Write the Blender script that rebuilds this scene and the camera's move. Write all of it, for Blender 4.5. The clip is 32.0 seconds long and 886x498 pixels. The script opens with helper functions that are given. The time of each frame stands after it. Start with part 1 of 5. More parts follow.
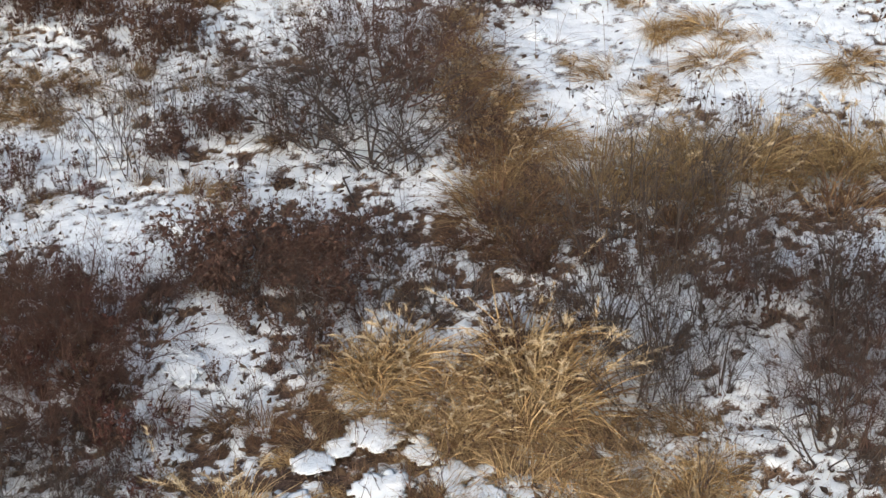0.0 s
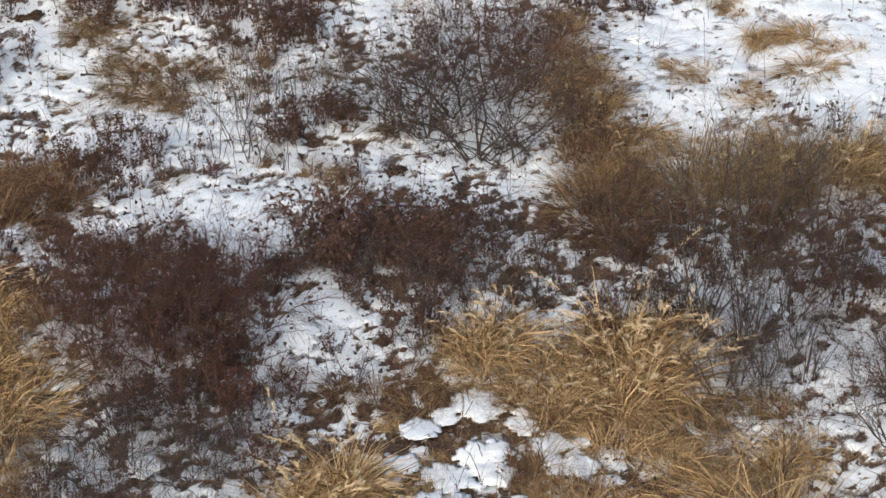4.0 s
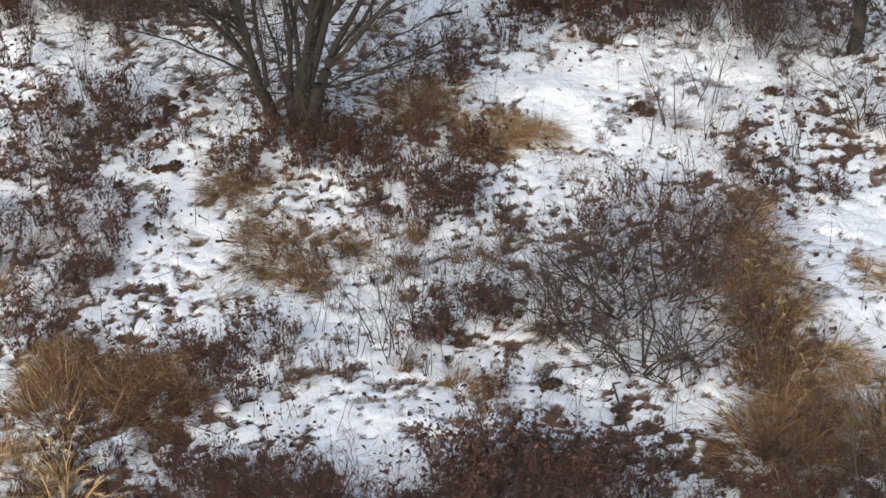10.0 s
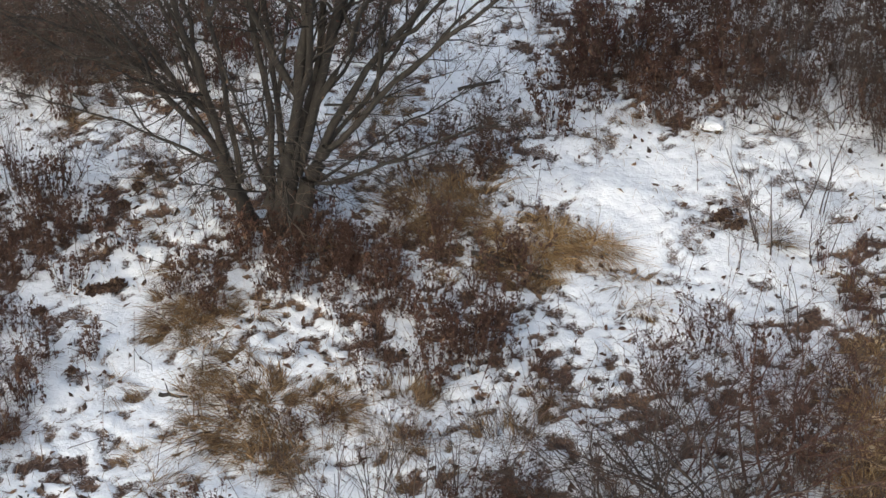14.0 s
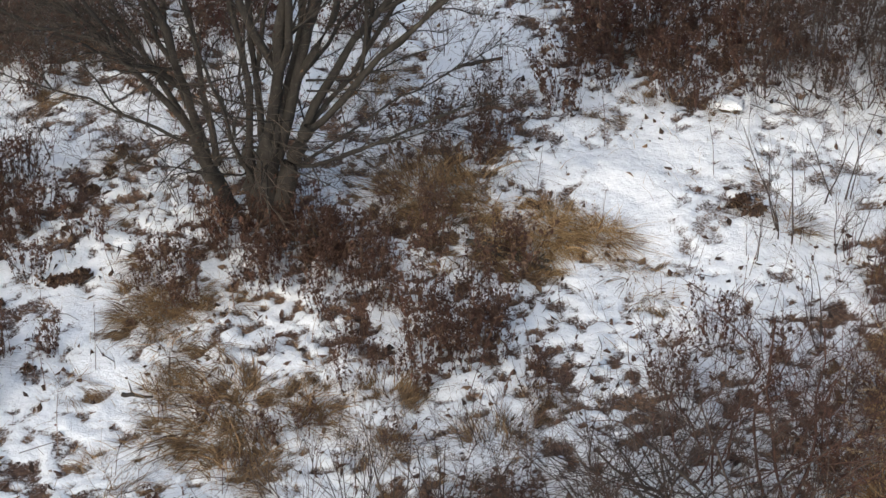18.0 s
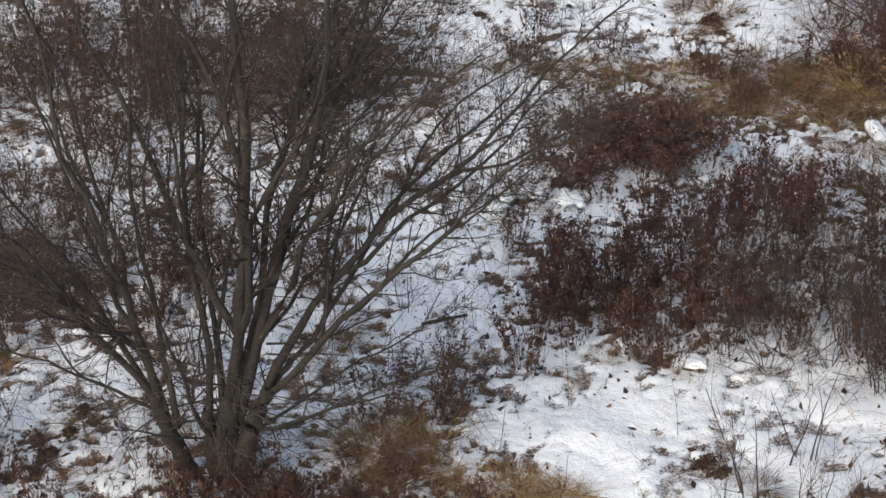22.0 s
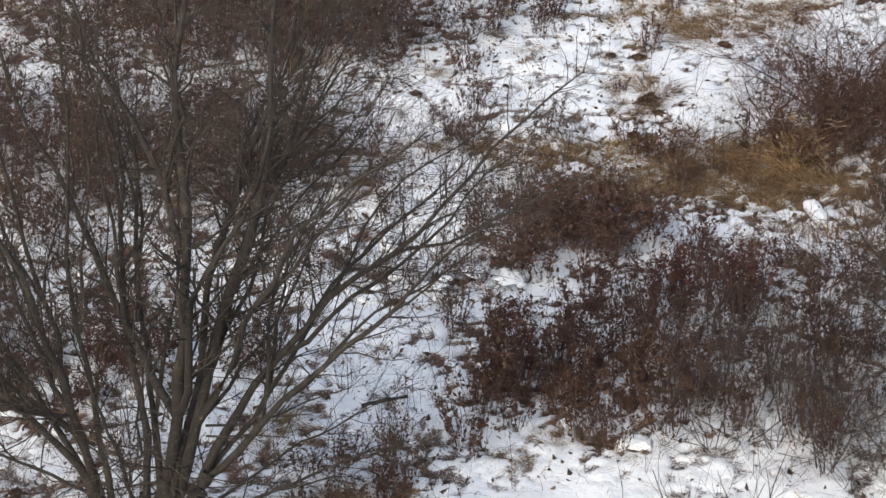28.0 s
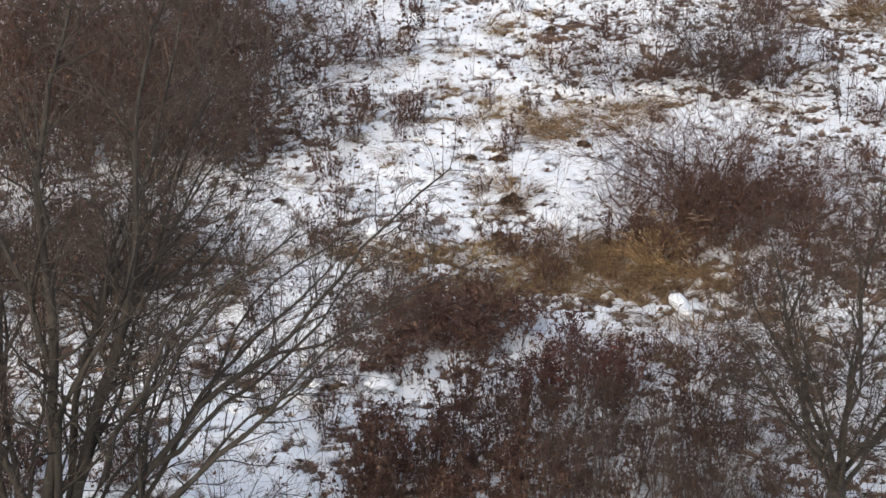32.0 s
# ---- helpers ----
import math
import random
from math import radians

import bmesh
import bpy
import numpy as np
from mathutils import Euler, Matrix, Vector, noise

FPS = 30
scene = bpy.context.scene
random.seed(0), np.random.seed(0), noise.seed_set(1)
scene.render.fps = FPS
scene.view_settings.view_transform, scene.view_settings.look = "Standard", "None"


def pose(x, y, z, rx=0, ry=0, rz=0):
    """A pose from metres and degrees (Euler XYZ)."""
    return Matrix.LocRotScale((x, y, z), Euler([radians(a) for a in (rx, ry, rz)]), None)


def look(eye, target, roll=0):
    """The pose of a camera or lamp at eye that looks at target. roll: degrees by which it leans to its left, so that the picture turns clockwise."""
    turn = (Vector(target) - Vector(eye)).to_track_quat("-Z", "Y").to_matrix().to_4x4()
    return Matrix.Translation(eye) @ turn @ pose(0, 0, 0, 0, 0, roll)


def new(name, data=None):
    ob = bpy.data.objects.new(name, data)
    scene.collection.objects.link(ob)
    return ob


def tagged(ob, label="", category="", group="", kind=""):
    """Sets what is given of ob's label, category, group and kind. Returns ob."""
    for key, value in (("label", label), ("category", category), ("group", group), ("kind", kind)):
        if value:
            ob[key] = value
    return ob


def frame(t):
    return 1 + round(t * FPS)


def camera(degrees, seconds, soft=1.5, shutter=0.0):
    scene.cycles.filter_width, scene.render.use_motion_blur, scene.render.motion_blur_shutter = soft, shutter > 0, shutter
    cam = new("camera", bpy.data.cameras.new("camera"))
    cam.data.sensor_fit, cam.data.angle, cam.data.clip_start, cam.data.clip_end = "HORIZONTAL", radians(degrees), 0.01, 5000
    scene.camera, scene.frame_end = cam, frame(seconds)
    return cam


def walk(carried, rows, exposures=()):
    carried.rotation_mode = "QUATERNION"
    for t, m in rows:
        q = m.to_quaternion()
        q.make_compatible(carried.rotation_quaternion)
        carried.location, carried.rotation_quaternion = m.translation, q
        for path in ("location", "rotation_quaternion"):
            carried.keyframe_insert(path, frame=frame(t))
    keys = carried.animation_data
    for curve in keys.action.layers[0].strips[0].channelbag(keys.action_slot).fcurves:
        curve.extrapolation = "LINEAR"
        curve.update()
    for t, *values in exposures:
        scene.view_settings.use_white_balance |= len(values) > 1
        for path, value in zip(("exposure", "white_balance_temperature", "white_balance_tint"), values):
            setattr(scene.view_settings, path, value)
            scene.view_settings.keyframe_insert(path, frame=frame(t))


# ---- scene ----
cam = camera(24.64, 32.0, soft=1.45)
PATH = [
    (0, (0.060, -0.138, 14.172), (2.461, 16.174, 2.851), -0.77),
    (0.5, (0.359, 1.406, 14.207), (2.650, 17.706, 2.846), -0.62),
    (1, (0.411, 1.972, 14.322), (2.751, 18.262, 2.957), -0.43),
    (1.5, (0.333, 1.878, 14.425), (2.428, 18.214, 3.078), -0.32),
    (2, (0.153, 1.399, 14.502), (1.906, 17.795, 3.184), -0.27),
    (2.5, (-0.079, 0.588, 14.615), (1.598, 17.002, 3.311), -0.17),
    (3, (-0.294, -0.357, 14.689), (1.376, 16.075, 3.411), -0.13),
    (3.5, (-0.369, -1.029, 14.855), (1.273, 15.395, 3.560), -0.14),
    (5.5, (-0.643, -1.777, 14.595), (0.855, 14.714, 3.379), -0.05),
    (6, (-0.674, -1.756, 14.587), (0.524, 14.755, 3.365), -0.06),
    (6.5, (-0.704, -1.596, 14.662), (0.456, 14.898, 3.410), -0.02),
    (7, (-0.686, -1.525, 14.755), (0.466, 14.972, 3.506), -0.06),
    (7.5, (-0.650, -1.457, 14.799), (0.520, 15.033, 3.543), -0.08),
    (8, (-0.543, -1.227, 14.903), (0.614, 15.250, 3.625), -0.16),
    (8.5, (-0.344, -0.750, 15.001), (0.765, 15.731, 3.725), -0.23),
    (9, (-0.151, -0.047, 15.177), (0.683, 16.436, 3.880), -0.38),
    (9.5, (-0.001, 1.037, 15.356), (0.368, 17.537, 4.059), -0.40),
    (10, (0.090, 2.411, 15.481), (-0.025, 18.948, 4.233), -0.50),
    (10.5, (0.112, 4.082, 15.489), (-0.377, 20.643, 4.287), -0.51),
    (11, (0.198, 5.869, 15.480), (-0.679, 22.437, 4.311), -0.64),
    (11.5, (0.303, 7.537, 15.153), (-0.672, 24.149, 4.059), -0.78),
    (12, (0.399, 8.506, 14.258), (-0.466, 25.144, 3.194), -0.51),
    (12.5, (0.476, 8.815, 13.449), (-0.319, 25.443, 2.365), -0.57),
    (13, (0.593, 8.980, 12.936), (-0.177, 25.561, 1.778), -0.52),
    (13.5, (0.496, 9.116, 12.856), (-0.216, 25.688, 1.682), -0.48),
    (15.5, (0.505, 9.319, 12.408), (-0.457, 25.884, 1.242), -0.56),
    (16, (0.602, 9.331, 12.156), (-0.445, 25.912, 1.021), -0.82),
    (16.5, (0.606, 9.469, 12.028), (-0.444, 26.030, 0.863), -0.82),
    (17, (0.648, 9.809, 11.884), (-0.421, 26.362, 0.709), -0.94),
    (17.5, (0.688, 10.337, 11.791), (-0.357, 26.881, 0.601), -0.95),
    (18, (0.877, 10.686, 11.694), (-0.192, 27.241, 0.522), -1.07),
    (18.5, (1.016, 10.717, 11.738), (-0.016, 27.245, 0.523), -1.03),
    (19, (1.199, 10.765, 11.784), (0.175, 27.352, 0.657), -1.17),
    (19.5, (1.213, 10.811, 11.831), (0.213, 27.821, 1.359), -1.25),
    (20, (1.208, 10.866, 11.878), (0.211, 28.296, 2.121), -1.26),
    (20.5, (1.156, 10.923, 11.946), (0.181, 28.593, 2.628), -1.19),
    (21, (1.143, 10.945, 12.015), (0.182, 28.633, 2.730), -1.06),
    (21.5, (1.110, 10.995, 12.017), (0.159, 28.686, 2.736), -0.96),
    (22, (1.104, 10.997, 11.988), (0.164, 28.689, 2.709), -0.83),
    (22.5, (1.089, 10.998, 12.026), (0.152, 28.700, 2.765), -0.71),
    (23, (1.095, 10.954, 12.020), (0.160, 28.788, 3.015), -0.44),
    (23.5, (1.027, 11.056, 12.028), (0.079, 29.026, 3.300), -0.30),
    (24, (0.990, 11.058, 12.028), (0.067, 29.047, 3.336), -0.12),
    (24.5, (0.863, 11.084, 11.978), (-0.046, 29.095, 3.331), -0.12),
    (26.5, (0.844, 11.299, 12.030), (0.283, 29.368, 3.473), 0.17),
    (27, (0.834, 11.322, 11.966), (0.410, 29.397, 3.416), 0.24),
    (27.5, (0.823, 11.286, 11.943), (0.510, 29.360, 3.384), 0.23),
    (28, (0.883, 11.253, 11.813), (0.692, 29.331, 3.261), 0.24),
    (28.5, (0.838, 11.275, 11.814), (0.785, 29.357, 3.268), 0.23),
    (29, (0.797, 11.247, 11.829), (0.755, 29.327, 3.280), 0.12),
    (29.5, (0.796, 11.239, 11.709), (0.725, 29.327, 3.178), 0.04),
    (30, (0.813, 11.214, 11.624), (0.758, 29.307, 3.102), 0.08),
    (30.5, (0.834, 11.252, 11.612), (1.043, 29.348, 3.098), 0.04),
    (31, (0.826, 11.295, 11.703), (1.374, 29.474, 3.384), 0.13),
    (31.5, (0.835, 11.318, 11.689), (1.725, 29.655, 3.754), 0.20),
    (32, (0.773, 11.304, 11.661), (1.975, 29.790, 4.124), 0.05),
]
walk(cam, [(t, look(eye, target, roll)) for t, eye, target, roll in PATH],
     exposures=[(0, -0.04, 6620, 6.0), (9, 0.0, 6560, 6.0), (12, -0.21, 6480, 6.0), (24, -0.18, 6530, 7.5), (28, -0.03, 6560, 7.5), (32, -0.02, 6580, 8.5)])

# ---------------------------------------------------------------- light: overcast winter day
world = bpy.data.worlds.new("overcast_sky")
scene.world = world
world.use_nodes = True
wn = world.node_tree.nodes
sky = wn.new("ShaderNodeTexSky")
sky.sky_type, sky.sun_disc = "NISHITA", False
sky.sun_elevation, sky.sun_rotation = radians(32), radians(215)
sky.air_density, sky.dust_density, sky.ozone_density = 1.0, 4.0, 1.0
wn["Background"].inputs["Strength"].default_value = 0.215
world.node_tree.links.new(sky.outputs["Color"], wn["Background"].inputs["Color"])
sun = new("sun", bpy.data.lights.new("sun", "SUN"))
sun.data.energy, sun.data.angle, sun.data.color = 1.3, radians(60), (1.0, 0.985, 0.965)
sun.matrix_world = look((-8, -14, 30), (0, 25, 0))

# ---------------------------------------------------------------- ground shape
PROFILE_Y = (-400, 0, 10, 15.7, 19, 23, 27, 31, 34, 38, 45, 60, 120, 900)
PROFILE_Z = (2.0, 1.0, 0.55, 0.15, 0.0, -0.35, -0.45, -0.42, -0.28, -0.12, 0.05, 0.5, 1.5, 6.0)


def ground_z(x, y):
    return (np.interp(y - 0.6, PROFILE_Y, PROFILE_Z) + np.interp(y + 0.6, PROFILE_Y, PROFILE_Z)) / 2


def bumps(x, y):
    """Gentle unevenness of the ground, in metres."""
    return float(0.126 * (ripple(x, y, 0.6, 7) - 0.5) + 0.09 * (ripple(x, y, 1.9, 8) - 0.5))


def surface(x, y):
    return float(ground_z(x, y)) + bumps(x, y) + 0.03


def ripple(x, y, scale, seed):
    """Smooth noise between 0 and 1 at arrays of places, some cells to the metre."""
    x, y = np.asarray(x) * scale + 31.7 * seed, np.asarray(y) * scale - 17.3 * seed
    ix, iy = np.floor(x), np.floor(y)
    fx, fy = x - ix, y - iy
    fx, fy = fx * fx * (3 - 2 * fx), fy * fy * (3 - 2 * fy)

    def corner(u, v):
        h = np.sin((ix + u) * 127.1 + (iy + v) * 311.7 + seed * 74.7) * 43758.5453
        return h - np.floor(h)
    return (corner(0, 0) * (1 - fx) + corner(1, 0) * fx) * (1 - fy) + (corner(0, 1) * (1 - fx) + corner(1, 1) * fx) * fy


ZONES = []


def snow_zone(cx, cy, rx, ry, clean):
    """An oval of ground with its share of snow: 1 is unbroken, 0 is bare dead litter."""
    ZONES.append((cx, cy, rx, ry, clean))


snow_zone(-0.13, 18.62, 0.35, 0.72, 0.97)
snow_zone(-0.20, 17.45, 0.35, 0.82, 0.95)
snow_zone(-0.47, 21.63, 0.77, 1.07, 0.93)
snow_zone(-0.98, 20.53, 0.26, 0.54, 0.95)
snow_zone(-1.88, 19.06, 1.40, 1.62, 0.32)
snow_zone(-2.01, 16.14, 1.20, 1.08, 0.50)
snow_zone(-3.19, 20.96, 0.97, 0.79, 0.30)
snow_zone(6.43, 17.18, 0.62, 1.01, 0.85)
snow_zone(5.04, 18.04, 0.54, 1.30, 0.72)
snow_zone(3.00, 16.23, 0.96, 1.76, 0.20)
snow_zone(-4.25, 17.71, 0.92, 2.88, 0.12)
snow_zone(6.42, 20.58, 2.52, 0.72, 0.15)
snow_zone(4.30, 23.39, 0.38, 3.04, 0.25)
snow_zone(1.40, 20.97, 1.21, 0.88, 0.20)
snow_zone(1.67, 19.14, 1.42, 0.76, 0.50)
snow_zone(0.02, 15.44, 0.65, 0.93, 0.20)
snow_zone(1.82, 15.64, 1.13, 1.26, 0.20)
snow_zone(4.86, 16.26, 0.87, 1.10, 0.68)
snow_zone(7.25, 17.08, 0.80, 2.29, 0.50)
snow_zone(-4.30, 23.03, 0.84, 1.19, 0.30)
snow_zone(0.38, 39.26, 0.67, 2.82, 0.97)
snow_zone(0.21, 33.12, 0.55, 1.58, 0.95)
snow_zone(2.34, 29.61, 0.85, 1.35, 1.00)
snow_zone(4.48, 30.40, 0.73, 0.89, 1.00)
snow_zone(-4.67, 27.29, 1.04, 0.60, 0.95)
snow_zone(-0.12, 33.62, 0.40, 1.27, 0.97)
snow_zone(2.25, 35.44, 0.30, 0.55, 0.97)
snow_zone(4.55, 37.57, 0.28, 0.54, 0.97)
snow_zone(-1.89, 25.40, 1.64, 0.71, 0.85)
snow_zone(-4.02, 25.87, 1.02, 0.79, 0.90)
snow_zone(8.63, 26.27, 1.66, 2.46, 1.00)
snow_zone(9.71, 27.29, 1.24, 1.67, 1.00)
snow_zone(1.92, 16.46, 1.23, 0.67, 0.00)
snow_zone(1.77, 15.19, 1.17, 0.82, 0.00)
snow_zone(3.02, 16.37, 0.97, 1.88, 0.00)
snow_zone(0.02, 15.55, 0.72, 1.04, 0.00)
snow_zone(-4.29, 17.71, 0.89, 2.88, 0.00)
snow_zone(-1.88, 18.90, 1.39, 1.47, 0.20)
snow_zone(1.94, 29.57, 0.98, 1.74, 1.00)
snow_zone(4.39, 30.80, 1.48, 0.64, 1.00)
snow_zone(5.78, 24.90, 1.07, 2.36, 1.00)
snow_zone(-4.07, 26.64, 1.36, 1.32, 0.80)
snow_zone(1.50, 22.76, 0.80, 0.92, 0.80)
snow_zone(7.66, 25.74, 2.09, 1.83, 1.00)
snow_zone(1.44, 29.19, 1.14, 1.35, 0.90)
snow_zone(4.15, 43.47, 3.01, 2.37, 0.95)
snow_zone(-0.72, 34.22, 1.18, 3.41, 0.75)
snow_zone(3.51, 31.26, 2.76, 0.82, 0.95)
snow_zone(1.35, 35.35, 0.30, 0.62, 0.95)
snow_zone(3.61, 37.38, 0.32, 0.71, 0.95)
snow_zone(4.94, 36.79, 0.28, 0.60, 0.95)
snow_zone(2.13, 22.84, 1.53, 1.03, 0.85)
snow_zone(2.41, 49.07, 1.64, 3.39, 0.90)
snow_zone(7.28, 45.88, 1.03, 1.33, 0.95)
snow_zone(-3.04, 25.75, 1.87, 1.66, 0.68)
snow_zone(2.49, 34.15, 1.87, 1.84, 0.62)
snow_zone(-3.24, 39.72, 1.73, 1.57, 0.45)
snow_zone(3.42, 39.19, 1.87, 0.91, 0.50)
snow_zone(-3.32, 45.20, 4.02, 1.96, 0.48)
snow_zone(7.43, 48.31, 1.91, 1.24, 0.30)
snow_zone(-1.96, 28.48, 1.22, 0.58, 0.40)
snow_zone(1.71, 32.75, 1.25, 1.28, 0.50)
snow_zone(-0.14, 29.75, 0.76, 1.23, 0.40)
snow_zone(0.87, 29.14, 0.62, 0.56, 0.25)
snow_zone(-5.71, 33.57, 1.43, 1.89, 0.60)
snow_zone(-1.55, 23.07, 1.22, 1.23, 0.85)
snow_zone(-5.22, 31.25, 1.69, 0.93, 0.90)
snow_zone(-0.12, 33.64, 0.65, 1.57, 0.90)
snow_zone(2.76, 29.02, 1.59, 1.18, 0.90)


def snow_share(x, y):
    """The share of snow on the ground at arrays of places."""
    x, y = np.asarray(x, float), np.asarray(y, float)
    x, y = (x + 0.30 * np.sin(1.9 * y + 0.8 * x) + 0.17 * np.sin(4.7 * y - 2.1 * x) + 0.10 * np.sin(9.1 * x + 5.3 * y),
            y + 0.45 * np.sin(1.6 * x - 0.5 * y) + 0.22 * np.sin(4.1 * x + 2.9 * y) + 0.12 * np.sin(8.3 * y - 6.1 * x))
    total, weight = np.full(x.shape, 0.58 * 0.35), np.full(x.shape, 0.35)
    for cx, cy, rx, ry, clean in ZONES:
        far = np.sqrt(((x - cx) / rx) ** 2 + ((y - cy) / ry) ** 2)
        w = np.clip(1.35 - far, 0, 0.7) / 0.7
        total, weight = total + clean * w, weight + w
    return total / weight


def snow_depth(x, y):
    """How far the snow stands over (or lacks under) the litter, from -1 to 1: holes round stems, hummocks between."""
    rough = (0.12 * ripple(x, y, 1.3, 1) + 0.16 * ripple(0.8 * x + 0.6 * y, 0.8 * y - 0.6 * x, 3.1, 2) + 0.27 * ripple(x, y, 6.5, 3)
             + 0.26 * ripple(0.6 * x - 0.8 * y, 0.6 * y + 0.8 * x, 11.0, 4) + 0.19 * ripple(x, y, 19.0, 5))
    rank = 1 / (1 + np.exp(-(rough - 0.5) / 0.049))
    return rank - (1 - np.clip(snow_share(x, y) ** 0.64, 0.1, 0.965))


# ---------------------------------------------------------------- materials
def nodes_of(name):
    mat = bpy.data.materials.new(name)
    mat.use_nodes = True
    return mat, mat.node_tree.nodes, mat.node_tree.links, mat.node_tree.nodes["Principled BSDF"]


def ramp(nodes, links, factor, low, high, a, b):
    r = nodes.new("ShaderNodeValToRGB")
    r.color_ramp.elements[0].position, r.color_ramp.elements[1].position = low, high
    r.color_ramp.elements[0].color, r.color_ramp.elements[1].color = (*a, 1), (*b, 1)
    links.new(factor, r.inputs["Fac"])
    return r.outputs["Color"]


def noise_of(nodes, links, scale, detail=3.0, rough=0.6, vector=None):
    n = nodes.new("ShaderNodeTexNoise")
    n.inputs["Scale"].default_value, n.inputs["Detail"].default_value, n.inputs["Roughness"].default_value = scale, detail, rough
    if vector:
        links.new(vector, n.inputs["Vector"])
    return n.outputs["Fac"]


def math_of(nodes, links, kind, a, b):
    m = nodes.new("ShaderNodeMath")
    m.operation = kind
    for socket, value in zip(m.inputs, (a, b)):
        if isinstance(value, (int, float)):
            socket.default_value = value
        else:
            links.new(value, socket)
    return m.outputs[0]


def mixed(nodes, links, factor, a, b, blend="MIX"):
    m = nodes.new("ShaderNodeMix")
    m.data_type, m.blend_type = "RGBA", blend
    for socket, value in zip((m.inputs[0], m.inputs[6], m.inputs[7]), (factor, a, b)):
        if isinstance(value, (int, float)):
            socket.default_value = value
        elif isinstance(value, tuple):
            socket.default_value = (*value, 1)
        else:
            links.new(value, socket)
    return m.outputs[2]


def plant_material(name, dark, light, odd, rough=0.8, scale=9.0):
    """Dead plant matter: each blade or twig between two tones, some of an odd third, mottled along its length."""
    mat, nodes, links, shader = nodes_of(name)
    island = nodes.new("ShaderNodeNewGeometry").outputs["Random Per Island"]
    one = nodes.new("ShaderNodeObjectInfo").outputs["Random"]
    place = nodes.new("ShaderNodeTexCoord").outputs["Object"]
    tone = ramp(nodes, links, island, 0.0, 1.0, dark, light)
    some = math_of(nodes, links, "GREATER_THAN", math_of(nodes, links, "FRACT", math_of(nodes, links, "MULTIPLY", island, 7.31), 0), 0.82)
    tone = mixed(nodes, links, some, tone, odd)
    mottle = ramp(nodes, links, noise_of(nodes, links, scale, vector=place), 0.3, 0.75, (0.62, 0.6, 0.58), (1.25, 1.22, 1.18))
    tone = mixed(nodes, links, 0.75, tone, mottle, "MULTIPLY")
    each = ramp(nodes, links, one, 0.0, 1.0, (0.78, 0.77, 0.78), (1.18, 1.15, 1.1))
    tone = mixed(nodes, links, 0.8, tone, each, "MULTIPLY")
    links.new(tone, shader.inputs["Base Color"])
    shader.inputs["Roughness"].default_value = rough
    shader.inputs["Specular IOR Level"].default_value = 0.25
    return mat


def bark_material(name, dark, light, lichen):
    mat, nodes, links, shader = nodes_of(name)
    place = nodes.new("ShaderNodeTexCoord").outputs["Object"]
    stretch = nodes.new("ShaderNodeMapping")
    stretch.inputs["Scale"].default_value = (9, 9, 2.2)
    links.new(place, stretch.inputs["Vector"])
    grain = noise_of(nodes, links, 3.0, 5.0, 0.7, stretch.outputs["Vector"])
    tone = ramp(nodes, links, grain, 0.3, 0.7, dark, light)
    blotch = math_of(nodes, links, "GREATER_THAN", noise_of(nodes, links, 5.0, 4.0, 0.7, place), 0.6)
    tone = mixed(nodes, links, math_of(nodes, links, "MULTIPLY", blotch, 0.6), tone, lichen)
    links.new(tone, shader.inputs["Base Color"])
    shader.inputs["Roughness"].default_value = 0.9
    bump = nodes.new("ShaderNodeBump")
    bump.inputs["Strength"].default_value, bump.inputs["Distance"].default_value = 0.6, 0.02
    links.new(grain, bump.inputs["Height"])
    links.new(bump.outputs["Normal"], shader.inputs["Normal"])
    return mat


